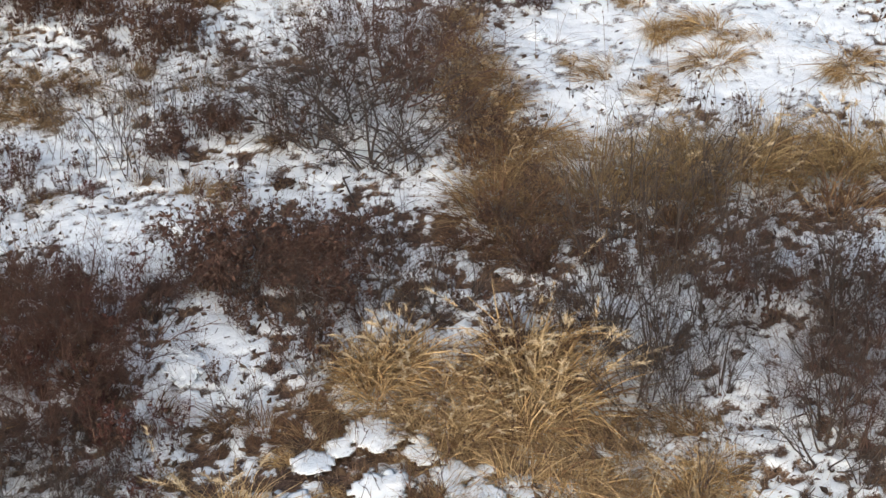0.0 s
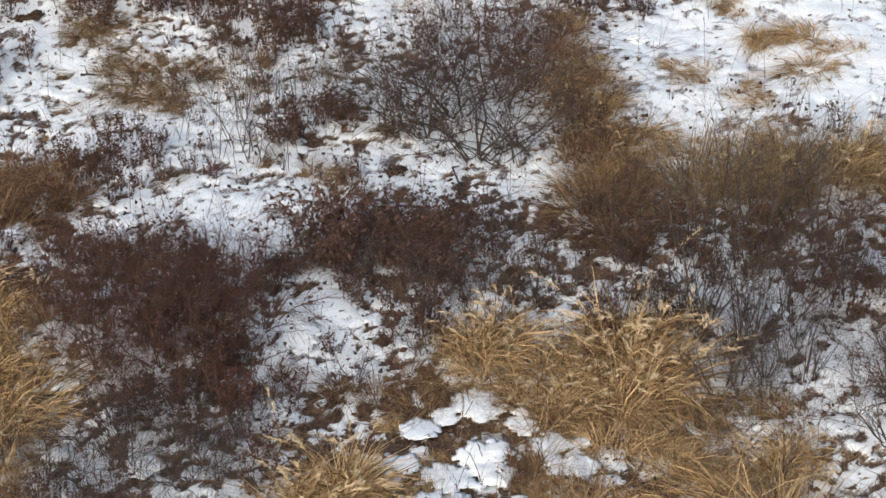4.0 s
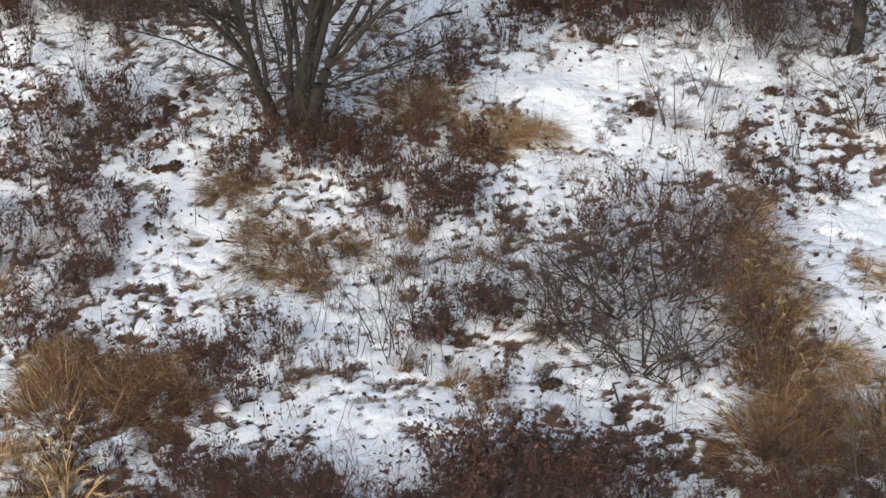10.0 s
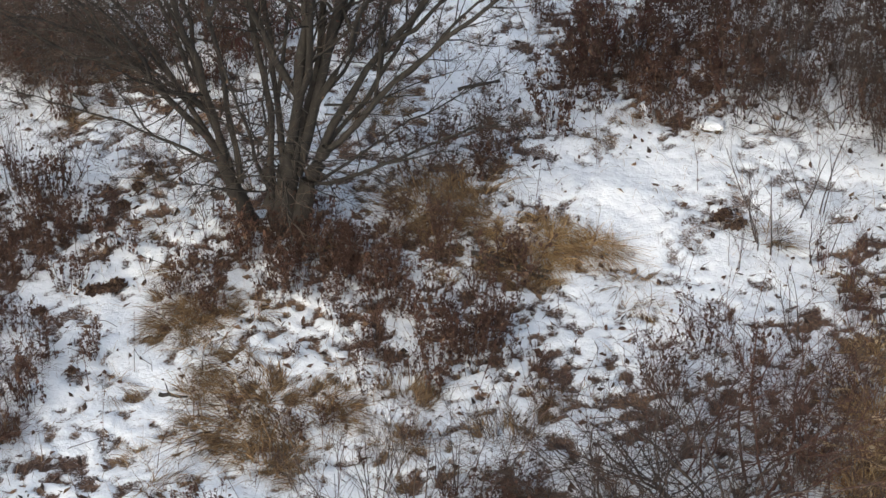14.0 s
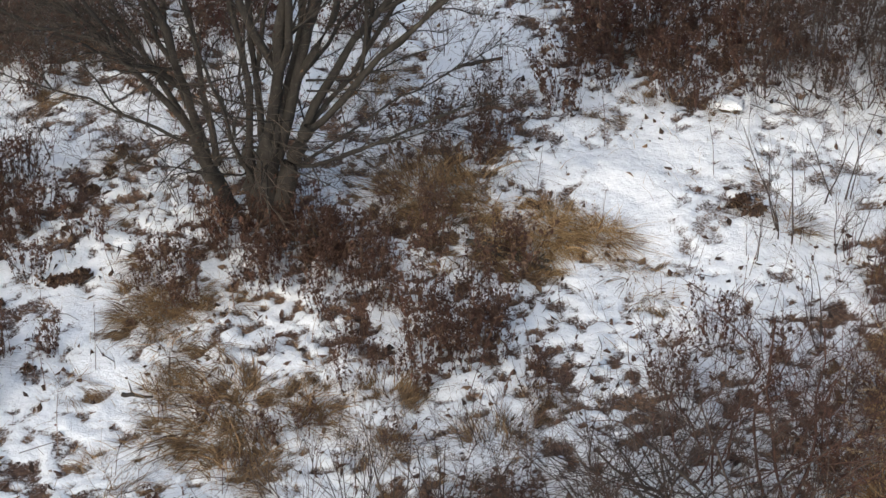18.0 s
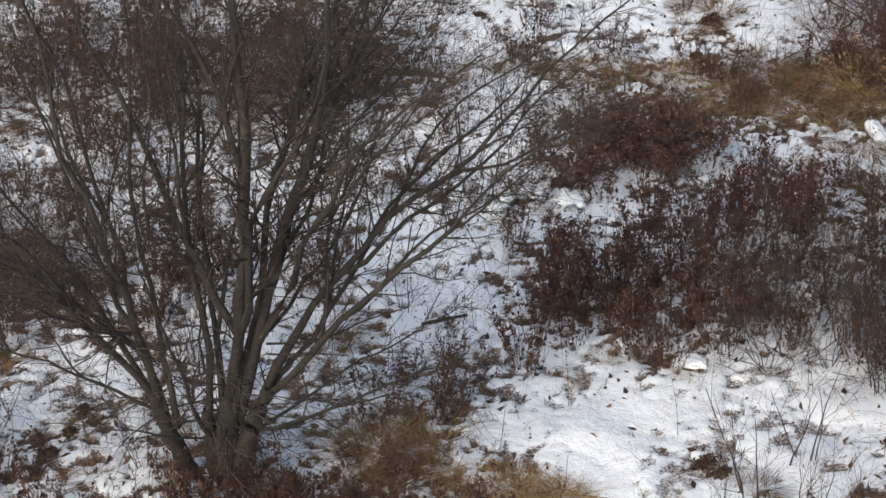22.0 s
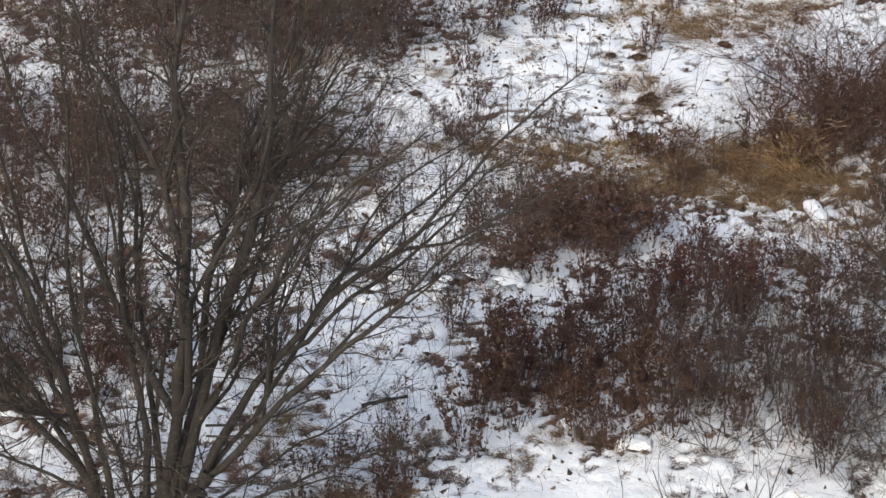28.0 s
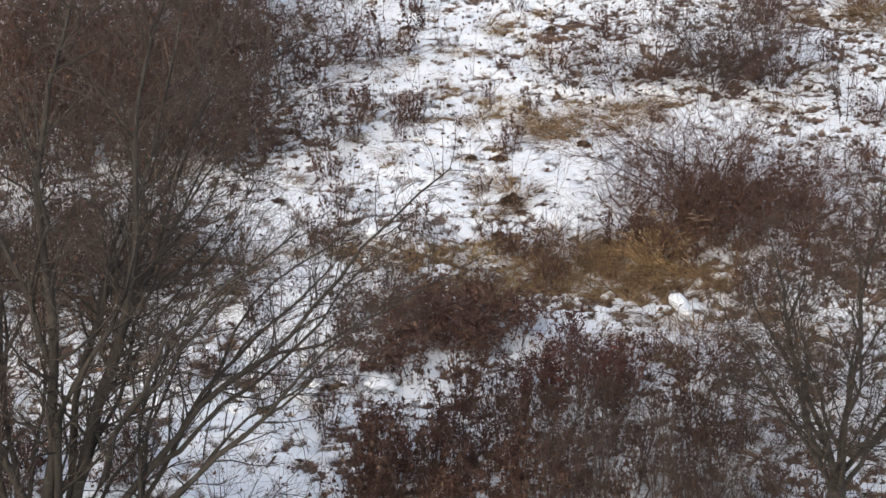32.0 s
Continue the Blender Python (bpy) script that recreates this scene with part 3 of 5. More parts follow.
def far_shapes(kind):
    """The same plants with all stems of one in one part, for those that stand far off."""
    if kind not in FAR:
        FAR[kind] = []
        for parts in shapes_of(kind):
            verts, faces = [], []
            for name, mesh in parts:
                if name == "stem":
                    start = len(verts)
                    verts += [tuple(v.co) for v in mesh.vertices]
                    faces += [tuple(i + start for i in f.vertices) for f in mesh.polygons]
            rest = [(name, mesh) for name, mesh in parts if name != "stem"]
            FAR[kind].append(([("stemwork", mesh_of("stemwork", verts, faces, parts[0][1].materials[0], True))] if verts else []) + rest)
    return FAR[kind]


def plant(kind, x, y, height, wide=1.0):
    """One plant of a kind on the ground, its parts on meshes that plants of that kind share."""
    name, label, category = KINDS[kind][:3]
    root = tagged(new(name), label, category, group=name.replace("_", " ") + "s of the meadow")
    root.matrix_world = standing(kind, x, y, height, wide)
    made = {}
    for part_name, mesh in PUT.choice(shapes_of(kind) if y < 30 else far_shapes(kind)):
        piece = made[part_name] = new(part_name, mesh)
        piece.parent = next((made[k] for k in GROWS_ON.get(part_name, ()) if k in made), root)
        if part_name != "stem":
            tagged(piece, kind="stuff")
    return root


def patch(kind, cx, cy, rx, ry, count, height):
    """Plants of one kind spread over an oval, kept apart from one another."""
    placed, ph, qh = [], PUT.uniform(0, 6.3), PUT.uniform(0, 6.3)
    for _ in range(count):
        best, most = None, -1.0
        for _ in range(6):
            a, r = PUT.uniform(0, 2 * math.pi), math.sqrt(PUT.uniform(0, 1))
            r *= 1 + 0.28 * math.sin(3 * a + ph) + 0.18 * math.sin(5 * a + qh) + PUT.gauss(0, 0.08)
            x, y = cx + rx * r * math.cos(a), cy + ry * r * math.sin(a)
            near = min((math.hypot(x - u, y - v) for u, v in placed), default=9.0)
            if near > most:
                best, most = (x, y), near
        placed.append(best)
        if kind != "sedge" and open_snow(*best):
            continue
        (drift if kind == "weed" and cy > 32.8 else plant)(kind, *best, height * PUT.uniform(0.55, 1.15), PUT.uniform(0.85, 1.25))


def single(kind, x, y, height, wide):
    plant(kind, x, y, height, wide)


# ---------------------------------------------------------------- the ground, one sheet to the horizon
near_x, near_y = np.arange(-8.6, 12.6, 0.05), np.concatenate([np.arange(13.2, 36, 0.05), np.arange(36, 57, 0.08)])
far = np.geomspace(0.2, 650, 30)
xs, ys = np.concatenate([-8.6 - far[::-1], near_x, 12.6 + far]), np.concatenate([13.2 - far[::-1], near_y, 57.0 + far])
gx, gy = np.meshgrid(xs, ys)
inside = np.clip(np.minimum(np.minimum(gx + 8.6, 12.6 - gx), np.minimum(gy - 13.2, 57.0 - gy)) * 2.0, 0, 1)
deep = 0.12 + inside * (snow_depth(gx, gy) - 0.12)  # an even crust beyond the fine part of the sheet
swell = 0.14 * (ripple(gx, gy, 0.6, 7) - 0.5) + 0.10 * (ripple(gx, gy, 1.9, 8) - 0.5)
gz = ground_z(gx, gy) + swell * 0.9 + 0.052 * np.clip(deep * 2.0 + 0.35, 0, 1) ** 0.7 + 0.03 * inside * (ripple(gx, gy, 6.5, 9) - 0.5) - 0.01
cols = len(xs)
i, j = np.meshgrid(np.arange(cols - 1), np.arange(len(ys) - 1))
at = (j * cols + i).ravel()
ground_mesh = mesh_of("ground", np.stack([gx, gy, gz], -1).reshape(-1, 3).tolist(), np.stack([at, at + 1, at + cols + 1, at + cols], 1).tolist(), GROUND, True)
depth_layer = ground_mesh.attributes.new("snow_depth", "FLOAT", "POINT")
depth_layer.data.foreach_set("value", deep.ravel().astype(np.float32))
ground = tagged(new("ground", ground_mesh), "meadow floor of old patchy snow over dead leaves and grass", "ground", kind="structure")

# ---------------------------------------------------------------- trees
def alder(x, y, boles, stems, label, seed):
    """A leafless many-stemmed tree. boles: rows of (x, y, z, radius) from the ground up.
    stems: where each leaves its bole (x, z), its lean sideways and in depth, thickness, length, and how it bends sideways."""
    rng = np.random.default_rng(seed)
    tree = tagged(new("alder_tree"), label, "tree", group="alder trees of the meadow")
    tree.matrix_world = pose(x, y, surface(x, y) - 0.05)
    fine, small, spots = Tubes(3), Tubes(4), []
    for rows in boles:
        bole = Tubes(11)
        rows = np.array(rows)
        steps = np.linspace(0, len(rows) - 1, 4 * len(rows))
        thick = np.stack([np.interp(steps, range(len(rows)), rows[:, k]) for k in range(4)], 1)
        thick[1:-1, :3] += rng.normal(0, 0.012, (len(thick) - 2, 3))
        bole.add(thick[:, :3], thick[:, 3] * rng.uniform(0.88, 1.14, len(thick)))
        new("trunk", bole.mesh("trunk", BARK)).parent = tree
    for root_x, root_z, lean_x, lean_y, radius, long, bend in stems:
        w = np.array([lean_x, lean_y, 1.0])
        w /= np.linalg.norm(w)
        todo, bearer = [(np.array([root_x, lean_y * 0.12 + rng.normal(0, 0.03), root_z]) - w * 0.08, w, radius, long, 0)], None
        while todo:
            root, w, thick, reach, order = todo.pop()
            n = 15 if order == 0 else 11
            pts, p, aim = [root], root.copy(), w.copy()
            for _ in range(n):
                aim = aim + np.array([bend if order == 0 else 0.4 * bend, 0, 0]) * reach / n
                w = w + 0.35 * (aim / np.linalg.norm(aim) - w) + rng.normal(0, 0.11 + 0.03 * order, 3) + (0, 0, 0.0 if order == 0 else 0.035)
                w /= np.linalg.norm(w)
                p = p + w * reach / n
                pts.append(p.copy())
            stem = Tubes(7)
            stem.add(pts, 0.86 * thick * np.linspace(1.0, 0.14, n + 1) * rng.uniform(0.88, 1.12, n + 1))
            bough = new("limb" if order else "stem", stem.mesh("stem", BARK))
            bough.parent = bearer if order else tree
            bearer = bough if order == 0 else bearer
            if order < 2 and reach > 1.8:
                for _ in range((rng.integers(2, 4) if thick > 0.045 else rng.integers(1, 3)) if order == 0 else int(rng.uniform() < 0.5)):
                    k = rng.integers(2, int(n * 0.7))
                    along = (pts[k + 1] - pts[k]) / np.linalg.norm(pts[k + 1] - pts[k])
                    turn = along + rng.choice((-1, 1)) * rng.uniform(0.22, 0.5, 3) * (1, rng.choice((-1, 1)), 0.2)
                    todo.append((pts[k], turn / np.linalg.norm(turn), thick * (1 - 0.75 * k / n) * 0.72, reach * (1 - k / n) * rng.uniform(0.6, 0.95), order + 1))
            for _ in range(int(7.0 * reach)):
                f = (0.14 + 0.86 * rng.uniform(0, 1) ** 0.6 if order == 0 else rng.uniform(0.1, 1.0)) * n
                k = min(int(f), n - 1)
                at = pts[k] + (pts[k + 1] - pts[k]) * (f - k)
                along = (pts[k + 1] - pts[k]) / np.linalg.norm(pts[k + 1] - pts[k])
                off = rng.normal(0, 1, 3)
                off -= along * (off @ along)
                turn = along * 0.7 + off / np.linalg.norm(off) * rng.uniform(0.4, 1.0)
                branch_out([fine, fine, small], rng, at, turn / np.linalg.norm(turn), rng.uniform(0.35, 1.1) * (1.2 - 0.55 * f / n), max(thick * (1 - 0.8 * f / n) * 0.30, 0.005), 2, 0.85, 0.03, 4, 5, 0.2)
                spots += [at + turn * rng.uniform(0.1, 1.0) + rng.normal(0, 0.12, 3) for _ in range(3)]
    low = np.array([row[:3] for rows in boles for row in rows if row[2] > 0.3])
    for _ in range(3 * len(low)):
        at, out = low[rng.integers(len(low))] + (0, 0, rng.uniform(-0.2, 0.9)), rng.normal(0, 1, 3) * (1.3, 0.9, 0.25) + (0, -0.2, 0.25)
        branch_out([fine, fine, small], rng, at, out / np.linalg.norm(out), rng.uniform(0.8, 1.9), rng.uniform(0.009, 0.017), 2, 0.7, -0.01, 5, 7, 0.16)
    branchwork = None
    for name, mesh in (("branchwork", small.mesh("branchwork", BARK)), ("twig_spray", fine.mesh("twig_spray", BRANCHLET)),
                       ("withered_foliage", leaves_mesh("withered_foliage", np.array(spots), rng.uniform(0.02, 0.05, len(spots)), WEED, rng))):
        spray = tagged(new(name, mesh), kind="stuff")
        spray.parent = tree if name == "branchwork" else branchwork
        branchwork = spray if name == "branchwork" else branchwork
    return tree


alder(-2.20, 29.21,
      [[(-0.43, 0.05, -0.15, 0.15), (-0.47, 0.05, 0.10, 0.11), (-0.60, 0.02, 0.55, 0.09), (-0.72, 0.0, 0.95, 0.075), (-0.82, 0.0, 1.2, 0.04)],
       [(-0.02, 0.0, -0.15, 0.24), (0.0, 0.0, 0.08, 0.18), (-0.03, 0.0, 0.45, 0.14), (0.0, 0.0, 0.85, 0.12), (0.03, 0.0, 1.15, 0.06)],
       [(0.10, -0.04, -0.1, 0.15), (0.16, -0.05, 0.35, 0.12), (0.30, -0.05, 0.85, 0.10), (0.48, -0.05, 1.25, 0.05)],
       [(-0.10, 0.06, -0.1, 0.13), (-0.18, 0.08, 0.45, 0.10), (-0.22, 0.1, 0.9, 0.05)]],
      [(-0.80, 1.15, -0.74, 0.05, 0.050, 4.4, 0.02), (-0.78, 1.10, -0.62, 0.30, 0.042, 4.6, 0.04), (-0.70, 0.95, -0.20, 0.0, 0.062, 6.2, 0.0),
       (-0.80, 1.35, -0.42, 0.1, 0.042, 5.2, 0.05), (-0.54, 0.80, 0.02, 0.10, 0.044, 6.2, 0.0), (-0.20, 0.75, -0.06, 0.12, 0.052, 6.8, -0.01),
       (0.0, 0.95, 0.04, -0.05, 0.090, 7.4, 0.0), (0.10, 1.0, 0.13, 0.15, 0.060, 7.0, 0.01), (0.15, 0.90, 0.38, 0.05, 0.082, 7.2, 0.0),
       (0.42, 1.15, 0.52, 0.10, 0.058, 6.0, 0.05), (0.45, 1.15, 0.98, -0.05, 0.052, 4.8, 0.0), (0.22, 0.75, 5.0, -0.3, 0.034, 2.7, 0.1),
       (-0.18, 0.55, -0.55, -0.2, 0.038, 3.4, 0.05), (-0.70, 0.90, -1.7, 0.0, 0.026, 3.0, -0.1), (-0.62, 0.55, -4.0, -0.2, 0.016, 1.3, 0.0),
       (-0.05, 1.0, -0.15, 0.45, 0.050, 5.6, 0.0), (0.10, 1.0, 0.28, 0.45, 0.048, 5.6, 0.02), (-0.66, 1.0, -0.40, 0.50, 0.038, 5.0, 0.0),
       (0.35, 1.0, 0.70, 0.35, 0.040, 5.0, 0.08), (0.20, 0.60, 1.5, 0.1, 0.024, 3.0, 0.1)],
      "large leafless grey-brown alder with many crooked stems from one stool", 47)
alder(6.56, 31.27, [[(0, 0, -0.1, 0.17), (0.0, 0, 0.15, 0.13), (0.02, 0.0, 0.55, 0.11), (0.0, 0.02, 0.95, 0.09)]],
      [(0, 0.75, -0.75, 0.1, 0.040, 2.9, 0.1), (0, 0.6, -0.5, 0.5, 0.04, 2.9, 0.05), (0, 0.85, -0.40, -0.3, 0.045, 3.1, 0.05), (0, 0.9, -0.25, 0.2, 0.05, 3.5, 0.0), (0, 0.9, 0.1, 0.2, 0.055, 3.6, 0.0),
       (0, 0.8, 0.4, -0.1, 0.05, 3.3, 0.0), (0, 0.7, 0.65, 0.2, 0.04, 2.9, -0.05), (0, 0.85, -0.1, -0.45, 0.045, 3.3, 0.0)],
      "smaller leafless grey alder with one short trunk", 42)

# ---------------------------------------------------------------- shrubs, weeds and grass, from the near end to the far end
# the rust and straw band with its grey saplings
patch("rust", 4.01, 20.38, 0.59, 0.49, 3, 0.70)
patch("rust", 3.85, 21.72, 0.29, 1.06, 6, 0.70)
patch("straw", 6.95, 21.40, 2.31, 0.46, 11, 0.80)
patch("rust", 6.39, 20.20, 2.42, 0.49, 6, 0.65)
patch("sapling", 5.77, 19.48, 0.94, 0.59, 10, 1.50)
patch("coppice", 5.10, 17.47, 0.85, 0.97, 9, 1.15)
patch("coppice", 7.15, 16.77, 0.80, 1.98, 13, 1.15)
patch("redshrub", 7.32, 17.27, 0.81, 1.72, 4, 1.10)
patch("weed", 7.66, 18.60, 0.95, 0.54, 6, 0.60)
patch("shrub", 6.34, 16.91, 0.62, 0.83, 3, 0.70)
patch("bramble", 5.08, 19.54, 1.41, 0.52, 2, 0.45)
patch("weed", 5.37, 19.15, 0.70, 0.44, 5, 0.50)
patch("tan", 4.72, 15.82, 0.76, 0.68, 8, 0.50)
patch("sapling", 4.72, 15.82, 0.76, 0.68, 5, 0.70)
patch("reed", 4.86, 15.30, 0.26, 0.37, 3, 0.70)
patch("coppice", 1.95, 19.42, 1.46, 0.70, 6, 0.75)
patch("weed", 2.49, 19.91, 1.01, 0.67, 6, 0.50)
# the dark thicket beside the trampled path
patch("redcoppice", -1.86, 18.23, 1.36, 1.25, 14, 1.05)
patch("redshrub", -1.86, 18.30, 1.37, 1.32, 5, 0.90)
patch("weed", -1.42, 18.56, 0.93, 1.16, 6, 0.60)
patch("redweed", -2.93, 20.32, 1.17, 0.76, 6, 0.50)
patch("weed", -2.93, 20.32, 1.17, 0.76, 8, 0.50)
patch("shrub", -2.01, 16.09, 1.20, 1.13, 7, 0.70)
patch("weed", -1.25, 17.06, 0.46, 0.80, 5, 0.50)
patch("weed", -2.78, 15.17, 0.55, 0.26, 3, 0.40)
patch("bramble", -0.55, 19.99, 0.33, 0.34, 2, 0.40)
patch("rust", 0.67, 17.13, 0.40, 0.58, 4, 0.45)
patch("rust", -0.62, 17.46, 0.17, 0.35, 2, 0.40)
patch("weed", 1.32, 19.17, 1.06, 0.76, 6, 0.40)
patch("coppice", 1.49, 19.16, 1.24, 0.76, 3, 0.60)
# the golden reed beds
patch("reed", 2.19, 17.84, 0.44, 0.24, 3, 0.85)
patch("reed", 3.55, 17.55, 0.41, 0.30, 4, 1.00)
patch("sedge", 3.09, 16.17, 0.80, 1.09, 9, 0.45)
patch("sedge", 1.98, 17.25, 0.50, 0.35, 4, 0.40)
patch("rust", 1.63, 16.20, 0.38, 0.38, 4, 0.30)
patch("sedge", 1.69, 14.77, 1.06, 0.30, 7, 0.30)
patch("rust", 2.23, 15.35, 0.31, 0.31, 3, 0.30)
patch("reed", -0.01, 14.86, 0.64, 0.35, 7, 0.75)
patch("sedge", -0.01, 15.02, 0.58, 0.50, 4, 0.40)
patch("sedge", 4.74, 14.74, 0.55, 0.60, 5, 0.50)
patch("tan", 4.11, 15.43, 0.34, 0.84, 6, 0.40)
patch("tan", 1.41, 17.60, 0.30, 0.54, 3, 0.40)
patch("sedge", -3.96, 17.75, 0.57, 0.84, 10, 0.65)
patch("sedge", -4.02, 15.77, 0.65, 0.94, 9, 0.55)
patch("reed", -3.70, 19.08, 0.35, 0.27, 2, 0.70)
patch("reed", -4.51, 19.85, 0.25, 0.44, 2, 0.90)
patch("rust", -4.25, 22.43, 0.82, 0.76, 12, 0.60)
patch("sedge", -5.04, 21.61, 0.53, 0.98, 4, 0.55)
patch("rust", -5.67, 24.61, 0.87, 1.14, 6, 0.50)
# tussocks in the clean snow
patch("sedge", 5.94, 25.12, 0.32, 0.34, 3, 0.35)
patch("sedge", 6.66, 24.25, 0.40, 0.37, 3, 0.40)
patch("sedge", 7.33, 26.11, 0.46, 0.41, 4, 0.45)
patch("sedge", 8.13, 25.36, 0.49, 0.44, 5, 0.45)
patch("sedge", 9.77, 24.43, 0.44, 0.50, 4, 0.45)
patch("sedge", 5.00, 22.94, 0.23, 0.47, 3, 0.40)
patch("sedge", 6.28, 22.69, 0.38, 0.64, 3, 0.45)
# more of the near thicket and the reed beds
patch("redcoppice", -1.90, 18.41, 1.40, 1.66, 4, 1.00)
patch("redweed", -1.25, 18.41, 0.76, 1.02, 5, 0.70)
patch("weed", -2.54, 19.70, 0.79, 0.72, 5, 0.60)
patch("redweed", -0.93, 16.69, 0.39, 0.67, 4, 0.60)
patch("shrub", -1.98, 16.04, 1.29, 1.18, 8, 0.80)
patch("coppice", -1.88, 15.80, 1.19, 0.95, 4, 0.60)
patch("weed", 0.45, 19.04, 0.63, 0.82, 4, 0.50)
patch("redshrub", 1.28, 19.12, 1.45, 0.96, 3, 0.70)
patch("bramble", 1.19, 20.26, 1.03, 0.31, 3, 0.75)
patch("reed", 2.18, 17.48, 0.54, 0.36, 3, 0.85)
patch("reed", 3.46, 17.02, 0.53, 0.46, 5, 1.00)
patch("sedge", 3.03, 15.84, 0.85, 0.96, 5, 0.50)
patch("redcoppice", -1.42, 19.08, 0.54, 0.72, 2, 1.10)
patch("redweed", -1.43, 19.31, 0.55, 0.94, 5, 0.80)
patch("weed", 3.82, 18.44, 0.57, 0.44, 6, 0.60)
patch("coppice", 5.99, 18.26, 1.56, 0.89, 5, 1.10)
patch("rust", 4.40, 23.75, 0.35, 1.78, 5, 0.70)
patch("rust", 7.06, 21.79, 2.33, 0.55, 4, 0.80)
# weeds and tufts round the foot of the alder
patch("weed", -3.04, 27.96, 0.61, 0.56, 6, 0.50)
patch("weed", -1.48, 28.13, 0.96, 0.45, 12, 0.55)
patch("weed", -0.11, 26.98, 0.43, 0.53, 3, 0.60)
patch("weed", -0.34, 30.74, 0.44, 0.39, 3, 0.55)
patch("tan", -0.27, 29.78, 0.40, 0.44, 5, 0.60)
patch("sedge", 1.02, 28.94, 0.45, 0.38, 4, 0.35)
patch("tan", -3.26, 27.34, 0.23, 0.27, 4, 0.40)
patch("weed", -2.24, 28.88, 0.56, 0.33, 6, 0.50)
patch("tan", -2.34, 26.00, 0.76, 0.46, 6, 0.35)
patch("weed", -5.45, 28.61, 0.70, 1.29, 8, 0.55)
patch("sapling", -5.25, 29.44, 0.79, 0.99, 4, 0.90)
patch("weed", -1.05, 28.96, 0.49, 0.60, 5, 0.50)
patch("tan", 0.08, 28.36, 0.48, 0.29, 4, 0.35)
# beyond the alder
patch("redweed", 0.82, 35.73, 0.68, 0.72, 9, 0.35)
patch("bramble", 2.66, 36.83, 0.67, 0.51, 3, 0.70)
patch("weed", 2.52, 33.28, 1.39, 1.47, 8, 0.70)
patch("sapling", 4.28, 33.43, 0.70, 1.35, 5, 1.20)
patch("weed", 1.09, 37.14, 0.20, 0.35, 2, 0.60)
patch("tan", 5.92, 38.72, 1.20, 0.59, 8, 0.50)
patch("tan", 4.81, 39.93, 1.08, 0.64, 8, 0.50)
# brush that fills the gaps between
patch("tangle", 2.49, 23.68, 1.07, 0.92, 2, 1.50)
patch("coppice", -2.29, 15.89, 0.97, 1.01, 5, 0.70)
patch("shrub", -2.44, 15.85, 1.25, 0.95, 5, 0.70)
patch("weed", -3.06, 15.31, 0.83, 0.46, 6, 0.40)
patch("rust", -4.17, 22.01, 0.85, 0.83, 4, 0.60)
patch("weed", -3.02, 20.03, 1.12, 0.74, 8, 0.60)
patch("redweed", -3.39, 20.20, 0.77, 0.60, 4, 0.50)
patch("tan", -3.78, 15.47, 0.49, 0.57, 5, 0.50)
patch("shrub", -6.07, 32.82, 1.04, 0.93, 6, 1.20)
patch("weed", -5.88, 32.67, 1.19, 0.78, 10, 0.70)
patch("weed", 3.17, 35.09, 0.63, 0.91, 8, 0.60)
patch("shrub", -2.51, 38.87, 2.22, 0.89, 3, 1.20)
patch("weed", -2.83, 39.17, 2.36, 1.01, 5, 0.80)
patch("tan", 4.80, 39.11, 2.39, 0.81, 6, 0.50)
patch("olive", 4.80, 39.11, 2.39, 0.81, 3, 0.45)
patch("sapling", 3.67, 39.19, 2.11, 0.91, 4, 0.90)
patch("redshrub", 8.23, 38.95, 1.27, 1.02, 3, 1.10)
patch("coppice", 7.53, 34.72, 0.81, 1.94, 2, 1.10)
patch("redshrub", 6.76, 34.83, 1.36, 1.21, 2, 1.00)
patch("sapling", 5.94, 20.80, 0.99, 0.87, 6, 1.50)
patch("shrub", 4.27, 20.46, 0.55, 0.72, 3, 1.00)
patch("sapling", -0.55, 24.10, 1.31, 1.67, 8, 0.80)
patch("weed", -0.59, 25.37, 1.43, 2.01, 9, 0.35)
patch("tan", -0.63, 23.96, 1.38, 1.83, 8, 0.30)
patch("weed", -0.38, 27.18, 0.59, 0.72, 4, 0.60)
patch("sapling", 2.79, 23.28, 0.98, 1.02, 5, 0.70)
patch("weed", 0.30, 23.98, 0.46, 0.47, 3, 0.40)
patch("sedge", -4.67, 22.81, 0.75, 0.76, 4, 0.50)
patch("weed", 6.67, 34.43, 1.34, 1.61, 4, 0.60)
patch("rust", 5.45, 39.32, 1.77, 0.82, 6, 0.50)
patch("weed", 4.35, 39.62, 2.35, 0.94, 8, 0.45)
patch("weed", -2.25, 23.26, 0.84, 0.90, 8, 0.45)
patch("redweed", -2.04, 22.88, 0.65, 0.77, 4, 0.45)
patch("weed", -5.77, 27.17, 0.74, 2.45, 8, 0.60)
patch("tan", -1.06, 26.04, 0.79, 0.66, 5, 0.30)
patch("weed", -0.35, 27.17, 0.90, 1.07, 6, 0.35)
patch("redcoppice", 7.06, 16.32, 0.72, 1.70, 5, 1.00)
patch("coppice", 5.09, 17.19, 0.78, 0.79, 4, 1.00)
patch("weed", 7.69, 18.17, 0.78, 0.81, 5, 0.60)
patch("redshrub", 7.27, 18.36, 0.98, 0.71, 3, 0.90)
patch("coppice", 5.36, 31.46, 0.72, 1.08, 2, 1.10)
patch("shrub", 5.26, 33.12, 0.93, 1.33, 2, 1.10)
patch("tan", 1.58, 31.41, 0.59, 0.36, 4, 0.35)
patch("shrub", -5.85, 40.64, 1.70, 1.56, 4, 1.20)
patch("weed", -5.85, 40.64, 1.70, 1.56, 3, 0.70)
